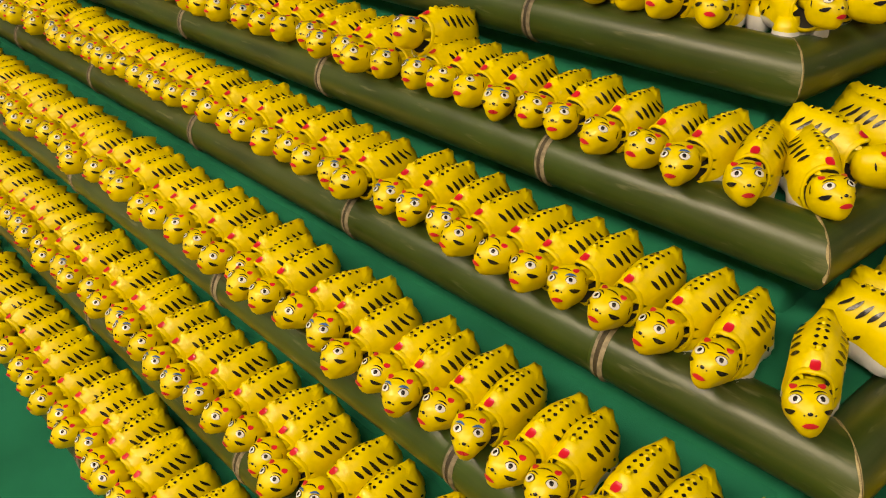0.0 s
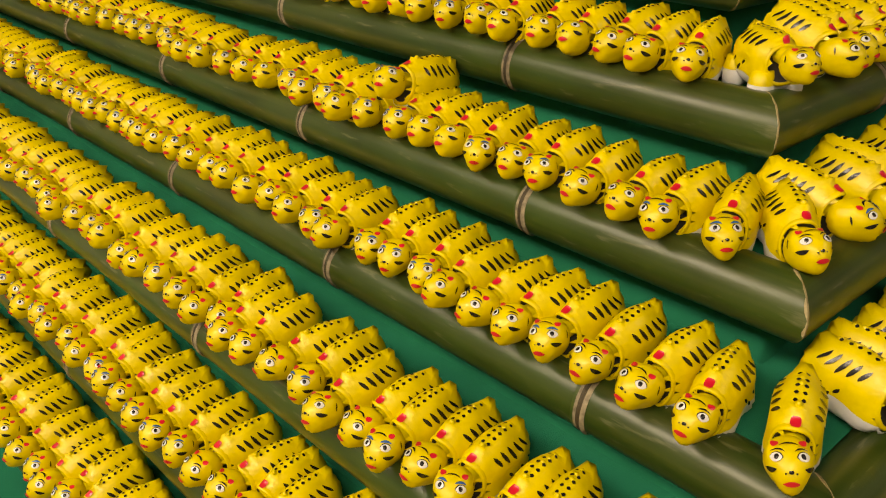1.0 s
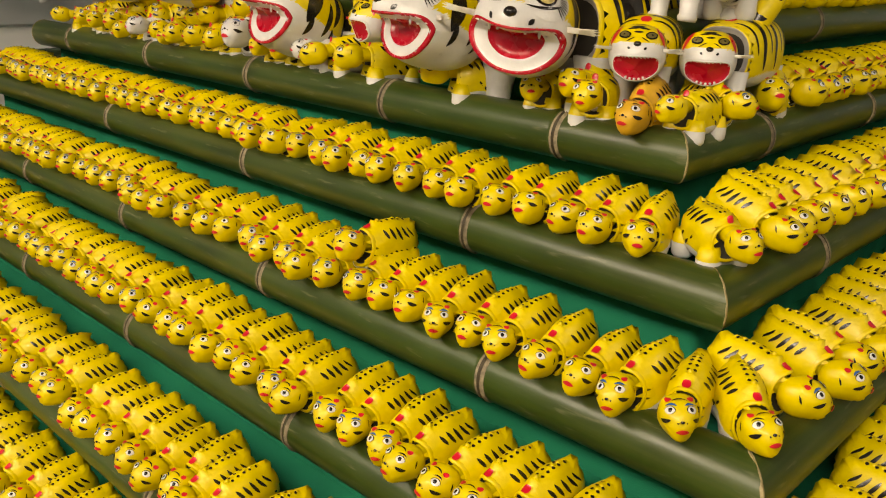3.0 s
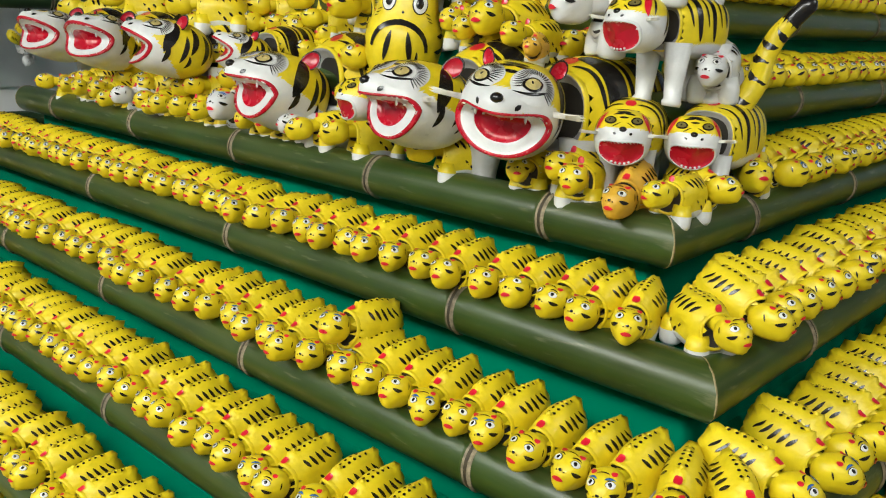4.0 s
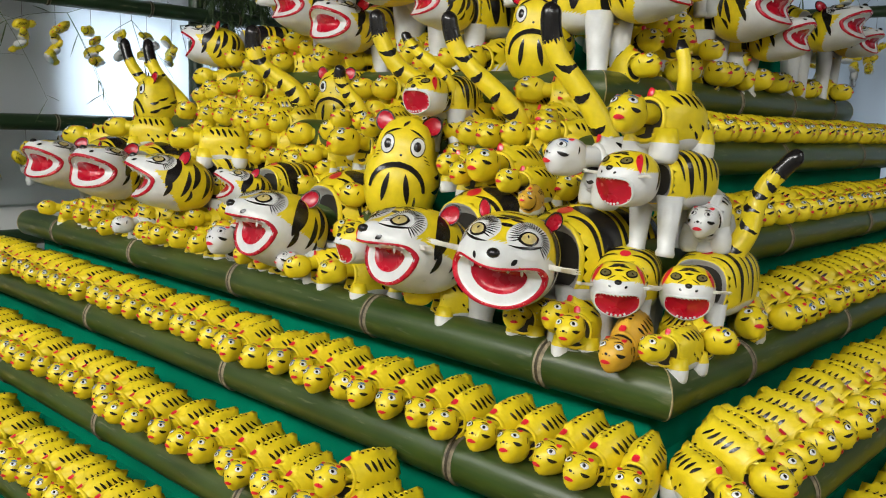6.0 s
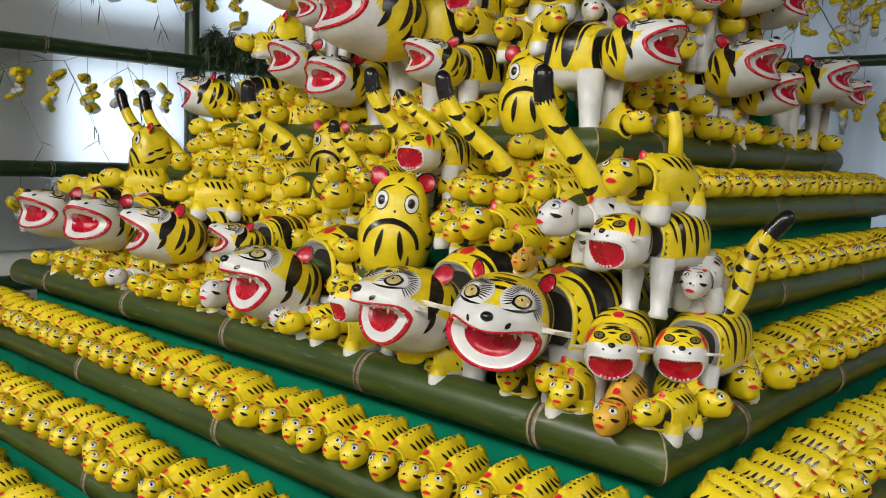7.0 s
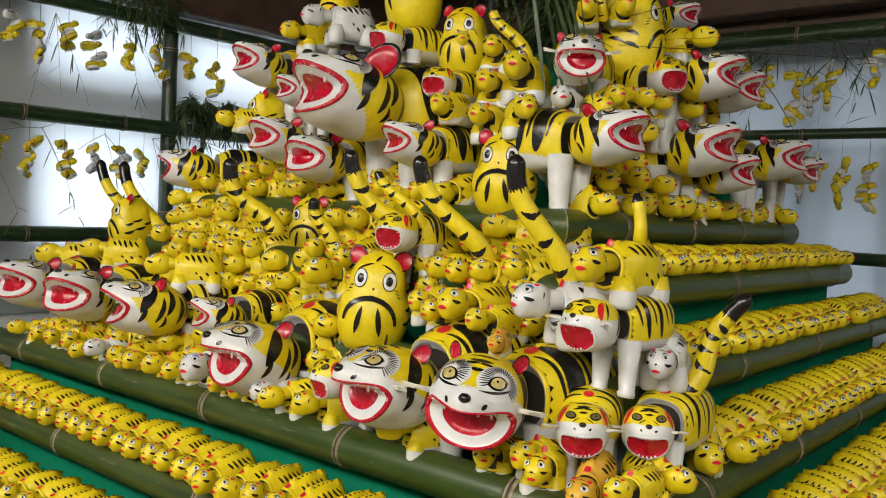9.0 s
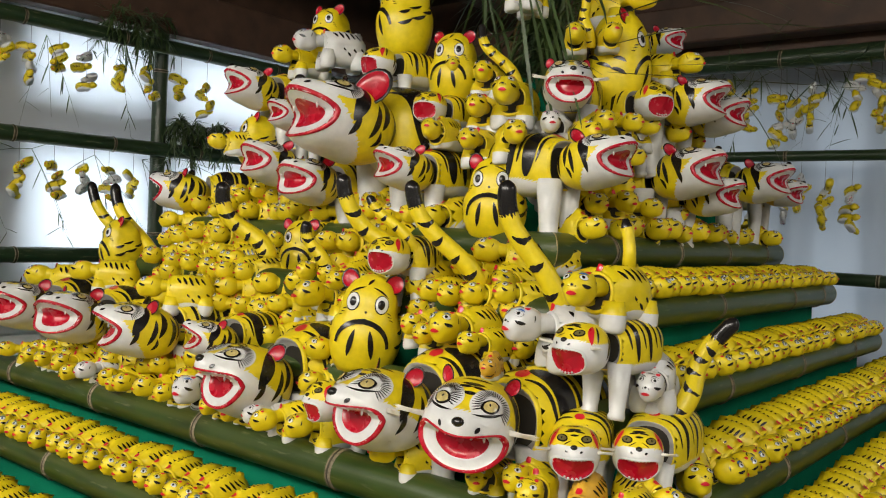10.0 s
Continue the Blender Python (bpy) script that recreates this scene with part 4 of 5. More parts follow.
def daruma_tiger(base, face, width, height, label="egg-shaped yellow tiger doll with red ears and frowning mouth", tilt=0, lean=0, pinch=1.0):
    s = Shape()
    w, hh = width / 2, height
    b = Star((0, 0, hh * 0.46), (w, w, hh * 0.54), 2.4, ((Vector((0.75, 0, 0.6)), -0.17 * pinch, 0.12), (Vector((-0.75, 0, 0.6)), -0.17 * pinch, 0.12), (Vector((0, 0.7, 0.7)), -0.14 * pinch, 0.12), (Vector((0, -0.55, 0.85)), -0.05, 0.1), (Vector((0, -0.85, -0.3)), 0.08, 0.1)), floor=0.0, waist=0.10 * pinch)
    b.skin(s, YELLOW, 28, 20)
    L = 0.0012
    for side in (-1, 1):
        b.disc(s, side * 26, 35, 0.185, 0.215, BLACK, L, n=18)
        b.disc(s, side * 26, 35, 0.160, 0.190, WHITE, L * 2, n=18)
        b.disc(s, side * 25, 35, 0.090, 0.110, BLACK, L * 3, n=14)
        b.leaf(s, side * 25, 51, 0.20, 0.022, -side * 35, BLACK, L)
        for q in range(3):
            b.leaf(s, side * (40 + 3 * q), 25 - 5 * q, 0.09, 0.012, side * -14, BLACK, L, n=3)
        ear(s, b.point(direction(side * 64, 61), w * 0.08), Vector((0.96, side * 0.20, -side * 0.34)).normalized(), Vector((side * 0.34, 0.30, 0.9)).normalized(), w * 0.27, BLACK, CRIMSON)
        b.leaf(s, side * 15, -22, 0.34, 0.065, 90 + side * 12, BLACK, L)
        for az, el, le in ((70, 0, 0.22), (72, -20, 0.26), (95, 12, 0.3), (100, -10, 0.3), (125, 5, 0.3), (150, 20, 0.34), (165, -12, 0.3)):
            b.leaf(s, side * az, el, le, 0.06, 18 * side, BLACK, L, bend=0.05 * side)
    b.leaf(s, 0, 64, 0.10, 0.03, 60, BLACK, L)
    b.disc(s, 0, 24, 0.035, 0.035, BLACK, L, n=8)
    b.leaf(s, 0, 12, 0.14, 0.012, 0, BLACK, L, bend=-0.04)
    # frown: a thick arch
    left, mid, right = [], [], []
    for i in range(15):
        t = radians(-8 + 196 * i / 14)
        k = 0.035 + 0.03 * math.sin(math.pi * i / 14)
        for out, r, l in ((left, 1 + k / 0.42, L), (mid, 1.0, L * 1.2), (right, 1 - k / 0.42, L)):
            out.append(b.near(0, -26, 0.76 * r * math.cos(t), 0.70 * r * math.sin(t), l))
    s.rings([left, mid, right], BLACK, False)
    return thing("daruma_tiger", s.mesh("daruma_tiger"), pose(*base, tilt, lean, face), label, "tiger doll", "egg-shaped tiger dolls")


def upright_tail(path, r, rumped=True, coat=YELLOW, label="tall striped tiger tail with a black tip"):
    """The raised tail of a tiger that is hidden in the pile."""
    s = Shape()
    pts = [Vector(p) for p in path]
    if rumped:
        pts.insert(0, pts[0] + (pts[0] - pts[1]) * 0.4 + Vector((0, 0.02, -0.02)))
    n = 41
    curve = []
    for i in range(n):
        u = i / (n - 1) * (len(pts) - 1)
        k = min(int(u), len(pts) - 2)
        p0, p1, p2, p3 = (pts[max(0, min(len(pts) - 1, k + q))] for q in (-1, 0, 1, 2))
        t = u - k
        curve.append(0.5 * (2 * p1 + (p2 - p0) * t + (2 * p0 - 5 * p1 + 4 * p2 - p3) * t * t + (3 * p1 - p0 - 3 * p2 + p3) * t ** 3))
    bow = (pts[-1] - pts[0]).normalized().cross(Vector((0.45, -0.9, 0))).normalized()
    curve = [c + bow * (0.8 * r * math.sin(2 * math.pi * i / (n - 1))) for i, c in enumerate(curve)]
    rad = [r * (1.22 - 0.36 * i / n) for i in range(n - 3)] + [r * 0.82, r * 0.62, r * 0.2]
    mats = [coat] * (n - 1)
    mats[-8:] = [BLACK] * 8
    s.tube(curve, rad, mats, 18)
    # crescents in front and a ragged edge under the tip
    along = (pts[-1] - pts[0]).normalized()
    front = Vector((0.45, -0.9, 0))
    front = (front - along * front.dot(along)).normalized()
    side = along.cross(front)

    def band(i, wide, reach, sag, aside):
        rows = ([], [], [])
        for j in range(15):
            a = -1 + 2 * j / 14
            c = wide * max(0.0, 1 - a * a) ** 0.7
            turn = radians(reach * a + aside)
            out = math.cos(turn) * front + math.sin(turn) * side
            for row, o in zip(rows, (c, 0.0, -c)):
                row.append(curve[i] + along * (o + sag * a * (a - 0.5) + 0.1 * wide * ((j * 7) % 3 - 1)) + out * (rad[i] * 1.03 + 0.0004))
        s.rings([list(r_) for r_ in rows], BLACK, False)

    for q, i in enumerate((3, 9, 15, 21, 26)):
        band(i, r * 0.36, 66, r * 0.62, (-38, -24, -44, -30, 24)[q])
    for a in range(18):
        out = math.cos(a * 0.34907) * front + math.sin(a * 0.34907) * side
        c, k = curve[n - 9], rad[n - 9] * 1.015
        q = out.cross(along)
        s.add([c + out * k + q * k * 0.18 + along * r * 0.1, c + out * k - q * k * 0.18 + along * r * 0.1, c + out * k - along * r * (0.22 + 0.2 * (a * 5 % 3))], [[0, 1, 2]], BLACK)
    base = pts[0]
    return thing("tail_up_tiger", s.mesh("tail_up_tiger", Matrix.Translation(-base)), Matrix.Translation(base), label, "tiger figurine", "raised tiger tails")


def seated(me, x, y, z, face, scale=1.0, label=SMALL_LABEL, name="small_tiger", group="pile of small tigers", pitch=0, roll=0):
    return thing(name, me, pose(x, y, z, pitch, roll, face) @ Matrix.Scale(scale, 4), label, "tiger figurine", group)

# ---- the large tigers on the first step ----
row_of_tigers()
G1 = TREAD[1]
roaring_tiger((-0.272, -0.058, 1.185), -8, 0.083, G1, turn=33, back=-0.12, nod=0, tilt=7, ears=0.2, whisk=True, label="large yellow tiger with grinning red mouth and white whiskers")
roaring_tiger((-0.492, -0.054, 1.172), -12, 0.081, G1, turn=3, nod=-8, back=-0.05, hump=0.26, bulk=1.10, whisk=True, label="large yellow tiger with black nose and gaping red mouth")
roaring_tiger((-0.966, -0.010, 1.152), -12, 0.087, G1, turn=6, nod=-14, hump=0.28, bulk=1.14,  label="large yellow tiger with open red mouth and lashed eyes")
roaring_tiger((-1.418, -0.020, 1.222), 0, 0.080, G1, turn=-24, nod=-10, gape=True)
roaring_tiger((-1.778, -0.012, 1.219), 8, 0.084, G1, turn=14, nod=-12, white_low=0.5, gape=True)
roaring_tiger((-2.106, -0.003, 1.221), 4, 0.084, G1, turn=10, nod=-12, white_low=0.5, gape=True)
roaring_tiger((-1.149, 0.019, 1.226), 0, 0.052, TREAD[0], turn=-26, nod=-14, label="yellow and white tiger with open red mouth behind a larger one", gape=True)
roaring_tiger((-0.618, -0.081, 1.173), -14, 0.042, 1.108, turn=0, style="smile", mouth=(0.86, 0.54, -20), label="small white-faced tiger with open red mouth", length=0.8)
SMILE = "yellow tiger with wide red mouth, white chin and red ears"
roaring_tiger((-0.109, 0.024, 1.156), 22, 0.0455, G1, turn=8, style="smile", mouth=(0.96, 0.47, -21), white_low=0.40, whisk=True, label=SMILE, length=0.95, bulk=1.12, hump=0.04, back=-0.35)
roaring_tiger((-0.042, 0.133, 1.148), 4, 0.0455, G1, turn=24, style="smile", mouth=(0.96, 0.47, -21), white_low=0.40, whisk=True, label="yellow tiger with wide red mouth and raised tail", length=1.3, bulk=1.2, hump=0.10, back=-0.40)
roaring_tiger((-0.117, 0.046, 1.332), -10, 0.047, 1.204, turn=2, style="smile", mouth=(0.92, 0.56, -20), white_low=0.40, whisk=True, label="standing yellow tiger on white legs with open red mouth", length=0.95)
upright_tail([(-0.03, 0.25, 1.195), (-0.022, 0.27, 1.243), (-0.020, 0.30, 1.282), (0.004, 0.315, 1.309), (0.028, 0.325, 1.338), (0.053, 0.33, 1.383)], 0.0175, False)
seated(STANDING[1], -0.126, 0.066, 1.374, -10, 1.36, "medium yellow tiger with blue brows standing on another tiger", "medium_tiger", "medium tigers")
seated(WHITE_STANDING, -0.238, 0.074, 1.289, -36, 1.42, "medium white tiger with blue brows and pink lips", "medium_tiger", "medium tigers")
seated(WHITE_DARK, -0.046, 0.185, 1.212, 20, 1.12, "small white tiger with black brows on a larger tiger", group="pile of small tigers", pitch=10)
seated(OCHRE_SMALL, -0.250, -0.046, 1.262, 24, 0.60, "tiny ochre tiger riding on a larger tiger's head")
daruma_tiger((-0.747, 0.142, TREAD[0] + 0.003), 37, 0.168, 0.232, tilt=-4, lean=6)
daruma_tiger((-0.622, 0.468, TREAD[-2] + 0.004), 22, 0.160, 0.212)
daruma_tiger((-1.225, 0.375, TREAD[-1]), 28, 0.125, 0.175)
daruma_tiger((-0.931, 0.667, 1.892), 20, 0.15, 0.205)
daruma_tiger((-1.11, 0.64, 2.03), -28, 0.165, 0.27, "round yellow striped tiger doll with frowning mouth")
daruma_tiger((-0.548, 0.935, 1.888), 99, 0.172, 0.285, "tall yellow striped tiger doll with frowning mouth", pinch=0.25)
daruma_tiger((-1.400, 0.613, 2.048), 12, 0.135, 0.165)
daruma_tiger((-1.965, 0.25, 1.345), -14, 0.135, 0.17, "pointed yellow tiger doll with round white eyes")
daruma_tiger((-1.60, 0.50, 1.70), -24, 0.13, 0.17, "round yellow striped tiger doll with frowning mouth")
for x, y, z, f, k, g in ((-1.908, 0.105, 1.284, -44, 1.28, 0), (-1.452, 0.058, 1.272, -38, 1.26, 0), (-0.455, 0.098, 1.262, 4, 1.40, 1), (-0.994, 0.225, 1.275, -14, 1.5, 0), (-2.30, 0.16, 1.23, -50, 1.5, 0)):
    seated(STANDING[0], x, y, z, f, k, "medium yellow tiger with blue brows among the small ones", "medium_tiger", "medium tigers")
upright_tail([(-0.265, 0.200, 1.360), (-0.285, 0.171, 1.457), (-0.322, 0.136, 1.554), (-0.338, 0.117, 1.631)], 0.021)
upright_tail([(-0.530, 0.240, 1.430), (-0.565, 0.200, 1.498), (-0.599, 0.171, 1.570), (-0.621, 0.151, 1.633)], 0.019)
upright_tail([(-0.762, 0.250, 1.462), (-0.804, 0.212, 1.512), (-0.834, 0.183, 1.590), (-0.852, 0.166, 1.649)], 0.020)
upright_tail([(-1.172, 0.205, 1.435), (-1.212, 0.180, 1.475), (-1.241, 0.140, 1.544), (-1.258, 0.122, 1.626)], 0.0215, False)
upright_tail([(-1.850, 0.320, 1.340), (-1.935, 0.305, 1.448), (-2.019, 0.284, 1.546), (-2.068, 0.278, 1.629)], 0.020)
upright_tail([(-1.980, 0.320, 1.350), (-2.063, 0.298, 1.456), (-2.147, 0.275, 1.553), (-2.195, 0.262, 1.634)], 0.019)
upright_tail([(-0.70, 0.22, 1.50), (-0.735, 0.20, 1.545), (-0.76, 0.19, 1.58), (-0.78, 0.185, 1.60)], 0.012)
upright_tail([(-1.00, 0.24, 1.42), (-1.01, 0.23, 1.46), (-1.02, 0.22, 1.50), (-1.025, 0.215, 1.53)], 0.016)

# ---- the upper group ----
T2 = TREAD[-2]
roaring_tiger((-1.034, 0.317, 1.796), -8, 0.114, 1.55, turn=-4, nod=-12, ears=0.46, white_low=0.2, label="very large tiger head with huge gaping red mouth and red ears", length=0.6, gape=True)
roaring_tiger((-1.405, 0.391, 1.698), -2, 0.070, T2, turn=-2, nod=-14, gape=True)
roaring_tiger((-1.186, 0.352, 1.641), 4, 0.072, T2, turn=2, nod=-8, gape=True)
roaring_tiger((-0.835, 0.355, 1.676), 0, 0.060, T2, turn=-18, nod=-12, leg_out=0.5, gape=True)
roaring_tiger((-1.580, 0.449, 1.942), 0, 0.068, 1.70, turn=-8, nod=-14, white_low=0.4, gape=True)
roaring_tiger((-1.325, 0.390, 1.838), -4, 0.050, 1.66, turn=-6, nod=-12, gape=True)
roaring_tiger((-1.885, 0.406, 1.612), -26, 0.072, TREAD[-1], turn=-20, nod=-8, gape=True)
roaring_tiger((-0.351, 0.487, 1.698), 84, 0.070, T2, turn=2, nod=-10, leg_out=0.5, gape=True)
roaring_tiger((-0.356, 1.013, 1.713), 86, 0.078, T2, turn=-2, nod=-12, leg_out=0.5, gape=True)
roaring_tiger((-0.331, 1.140, 1.658), 88, 0.064, T2, turn=-4, nod=-8, leg_out=0.5, gape=True)
roaring_tiger((-0.330, 1.540, 1.725), 88, 0.072, T2, turn=-4, nod=-10, leg_out=0.5, gape=True)
roaring_tiger((-0.349, 1.810, 1.710), 86, 0.056, T2, turn=-6, nod=0, coat=ORANGE, label="ochre tiger with open mouth at the end of the row", gape=True)
roaring_tiger((-0.345, 1.010, 1.909), 90, 0.068, 1.70, turn=4, nod=-10, gape=True)
roaring_tiger((-0.330, 1.150, 1.888), 84, 0.062, 1.68, turn=0, nod=-10, white_low=0.6, gape=True)
roaring_tiger((-0.409, 0.877, 1.895), 68, 0.050, 1.70, turn=-12, style="smile", mouth=(0.88, 0.56, -14), label=SMILE)
roaring_tiger((-0.499, 0.583, 1.900), 24, 0.062, 1.70, turn=14, nod=-2, whisk=True, label="large tiger with lashed eyes and gaping frilled mouth")
roaring_tiger((-1.055, 0.480, 1.985), -10, 0.046, 1.84, turn=4, style="smile", mouth=(0.88, 0.56, -14), label=SMILE)
roaring_tiger((-0.860, 0.480, 1.850), 6, 0.044, 1.70, turn=10, style="smile", mouth=(0.88, 0.56, -14), label=SMILE)
roaring_tiger((-0.703, 0.178, 1.462), 4, 0.046, 1.34, turn=4, style="smile", mouth=(0.88, 0.56, -14), label=SMILE, length=0.7)
roaring_tiger((-0.62, 1.38, 2.175), 84, 0.050, 2.0, turn=-4, nod=-6, gape=True)
WHITE_MED = "medium white tiger with black stripes and nodding head"
seated(WHITE_STANDING, -1.385, 0.52, 2.02, -30, 1.4, WHITE_MED, "medium_tiger", "medium tigers")
seated(WHITE_STANDING, -0.507, 0.53, 1.745, 20, 1.15, WHITE_MED, "medium_tiger", "medium tigers")
for x, y, z, f, k in ((-0.652, 0.54, 1.812, 18, 1.55), (-0.540, 0.42, 1.705, 40, 1.25), (-0.405, 0.54, 1.73, 50, 1.0), (-0.79, 0.41, 1.735, 8, 1.05), (-0.58, 0.74, 2.02, 30, 1.1), (-0.50, 0.80, 2.03, 40, 1.0),
                      (-1.51, 0.53, 2.00, -16, 1.2), (-1.64, 0.38, 1.728, -30, 0.95), (-0.42, 1.09, 1.975, 88, 1.3), (-0.70, 0.62, 2.14, 10, 1.2), (-0.66, 1.15, 2.24, 50, 1.2), (-0.50, 0.93, 2.128, 84, 1.45), (-0.90, 0.62, 1.95, 20, 0.9), (-0.735, 0.53, 1.79, 14, 1.3), (-0.745, 0.56, 1.89, 22, 1.2), (-0.70, 0.46, 1.70, 10, 1.2), (-0.52, 0.62, 1.60, 60, 1.4), (-0.50, 0.74, 1.60, 70, 1.3), (-0.50, 0.86, 1.60, 74, 1.4)):
    seated(STANDING[0] if k > 1.15 else VARIANTS[int(k * 100) % 7], x, y, z, f, k, "yellow nodding tiger perched among the large ones", "medium_tiger", "medium tigers")
upright_tail([(-0.694, 0.60, 1.946), (-0.737, 0.60, 1.998), (-0.769, 0.60, 2.045), (-0.788, 0.60, 2.09)], 0.014)
upright_tail([(-0.585, 0.80, 2.088), (-0.598, 0.80, 2.128), (-0.579, 0.80, 2.160), (-0.572, 0.80, 2.21), (-0.560, 0.80, 2.25)], 0.013)


# ---- small tigers piled on the upper treads ----
def pile():
    taken = [(-0.695, 0.12, 0.10), (-1.205, 0.34, 0.085), (-1.85, 0.18, 0.06), (-0.62, 0.43, 0.10)]

    def free(x, y, r=0.03):
        return all(math.hypot(x - a, y - b) > c + r for a, b, c in taken)

    # (middle of the neck x, y, facing, half width, length) of the large bodies that show among the pile
    bodies = ((-0.966, -0.010, -12, 0.095, 0.27), (-0.492, -0.054, -12, 0.085, 0.22))

    def clear(x, y):
        for bx, by, face, half, length in bodies:
            c, q = math.cos(radians(face)), math.sin(radians(face))
            across, along = (x - bx) * c + (y - by) * q, (y - by) * c - (x - bx) * q
            if abs(across) < half and -0.02 < along < length:
                return False
        return True

    under = []

    def perched(x, y, size, turn):
        me = PILED[rng.randrange(5)]
        seated(me, x, y + 0.006, 1.080 + 1.12 * y - 0.046 * size, turn - 20, size * 1.05, SMALL_LABEL + " perched in the crowded pile", pitch=rng.gauss(0, 3), roll=rng.gauss(0, 4))

    def go(y, z, x0, x1, step, face=-8, lo=0.9, hi=1.25):
        x = x0 + rng.uniform(-0.05, 0.05)
        while x > x1:
            yy = y + rng.gauss(0, 0.015)
            if free(x, yy) and (z > 1.24 or clear(x, yy)):
                under.append((PLAIN[rng.randrange(7)], pose(x, yy, z + rng.uniform(0.0, 0.024), rng.gauss(0, 6), rng.gauss(0, 6), face + rng.gauss(0, 15)) @ Matrix.Scale(rng.uniform(lo, hi), 4)))
            x -= step * rng.uniform(0.75, 1.25)

    # a lower layer that fills the gaps, then the figures one by one: head's x and y, size, turn
    for y, z, x0, x1 in ((0.045, 1.035, -0.42, -2.10), (0.100, 1.080, -0.38, -2.08), (0.160, 1.150, -0.34, -2.05), (0.215, 1.215, -0.40, -2.00), (0.270, 1.275, -0.40, -1.95), (0.325, 1.335, -0.46, -1.95), (0.375, 1.400, -0.50, -1.90), (0.440, T2 - 0.01, -0.72, -1.85), (0.485, T2 + 0.03, -0.75, -1.80)):
        go(y, z + 0.014, x0, x1, 0.088, -26, 0.9, 1.1)
    go(0.105, 1.170, -0.40, -2.05, 0.086, -24, 0.9, 1.1)
    go(0.250, 1.335, -0.42, -1.98, 0.086, -24, 0.9, 1.1)
    join_far(under, "small_tiger_heap", "heap of small yellow tigers under the others in the pile")
    for x, y, size, turn in ((-1.881, 0.384, 1.1, -14), (-1.814, 0.328, 0.95, -20), (-1.753, 0.338, 0.95, -16), (-1.688, 0.357, 1.05, -22), (-1.599, 0.373, 1.05, -4), (-1.668, 0.306, 1.0, -4), (-1.506, 0.308, 1.0, -12), (-1.640, 0.472, 1.1, 8), (-1.534, 0.479, 1.15, 2),
                             (-1.523, 0.422, 1.05, 20), (-1.306, 0.432, 1.0, 4), (-1.199, 0.424, 1.1, -8), (-1.238, 0.379, 0.8, -10), (-1.078, 0.354, 1.1, -14), (-0.986, 0.301, 1.15, -20), (-1.054, 0.294, 1.0, -12), (-0.995, 0.435, 1.1, 6), (-0.925, 0.416, 1.0, -10), (-0.905, 0.377, 1.1, -6)):
        perched(x, y, size, turn)
    for x, y, size, turn in ((-1.206, 0.242, 1.15, -16), (-1.089, 0.256, 1.1, -12), (-1.345, 0.224, 1.15, -14), (-1.397, 0.289, 1.15, 2), (-1.449, 0.260, 1.0, -6), (-1.343, 0.183, 1.1, -22), (-1.169, 0.187, 0.9, -8), (-1.107, 0.203, 0.9, -4),
                             (-0.700, 0.283, 1.0, 2), (-0.637, 0.265, 1.12, -6), (-0.598, 0.325, 1.0, 8), (-0.544, 0.354, 1.15, -30), (-0.523, 0.298, 1.05, 2)):
        perched(x, y, size, turn)
    for x, lift, size, turn, white in ((-2.128, 0.012, 1.0, -24, 0), (-1.970, 0.016, 1.0, -10, 0), (-1.884, 0.014, 1.0, 6, 0), (-1.778, 0.012, 1.1, 4, 0), (-1.723, 0.0, 1.0, -2, 0), (-1.640, 0.014, 1.05, 4, 1), (-1.520, 0.014, 1.0, 2, 0), (-1.434, 0.052, 0.95, -4, 0), (-1.376, 0.060, 1.0, -12, 0),
                                       (-1.501, -0.002, 0.95, 4, 0), (-1.450, 0.004, 1.1, 4, 0), (-1.342, 0.008, 1.1, 4, 0), (-1.251, 0.014, 1.0, 4, 0), (-1.062, 0.012, 1.0, 2, 0), (-0.981, 0.010, 1.1, 0, 0), (-0.898, 0.020, 1.0, -8, 1), (-0.848, 0.014, 1.05, -18, 0)):
        seated(PILED[rng.randrange(5)] if not white else WHITE_DARK, x, -0.024 + 0.06 * (lift > 0.04), TREAD[1] + lift, turn, size, SMALL_LABEL + " at the foot of the pile" if not white else "small white tiger at the foot of the pile", pitch=rng.gauss(0, 3), roll=rng.gauss(0, 3))
    seated(WHITE_SMALL, -1.172, -0.018, TREAD[1] + 0.020, 8, 1.35, "white tiger with blue brows at the edge of the step", "medium_tiger", "medium tigers")
    y = 0.53
    while y < 1.9:
        seated(VARIANTS[rng.randrange(7)], -0.418 + rng.gauss(0, 0.012), y, T2, 80 + rng.gauss(0, 24), rng.uniform(0.9, 1.25), SMALL_LABEL + " below the large ones", pitch=rng.gauss(0, 4))
        y += rng.uniform(0.08, 0.13)
    for y, z, x, face in ((0.62, 1.555, -0.425, 50), (0.74, 1.560, -0.415, 58), (0.90, 1.555, -0.43, 80), (1.12, 1.555, -0.43, 84), (0.66, 1.765, -0.43, 52), (0.76, 1.775, -0.42, 70), (0.90, 1.78, -0.43, 60), (1.04, 1.77, -0.42, 76), (0.70, 1.685, -0.44, 60), (0.84, 1.69, -0.44, 72), (1.18, 1.765, -0.43, 80)):
        seated(PILED[rng.randrange(5)], x + rng.gauss(0, 0.008), y, z, face + rng.gauss(0, 8), rng.uniform(1.05, 1.3), SMALL_LABEL + " wedged between the large ones", pitch=rng.gauss(0, 4))


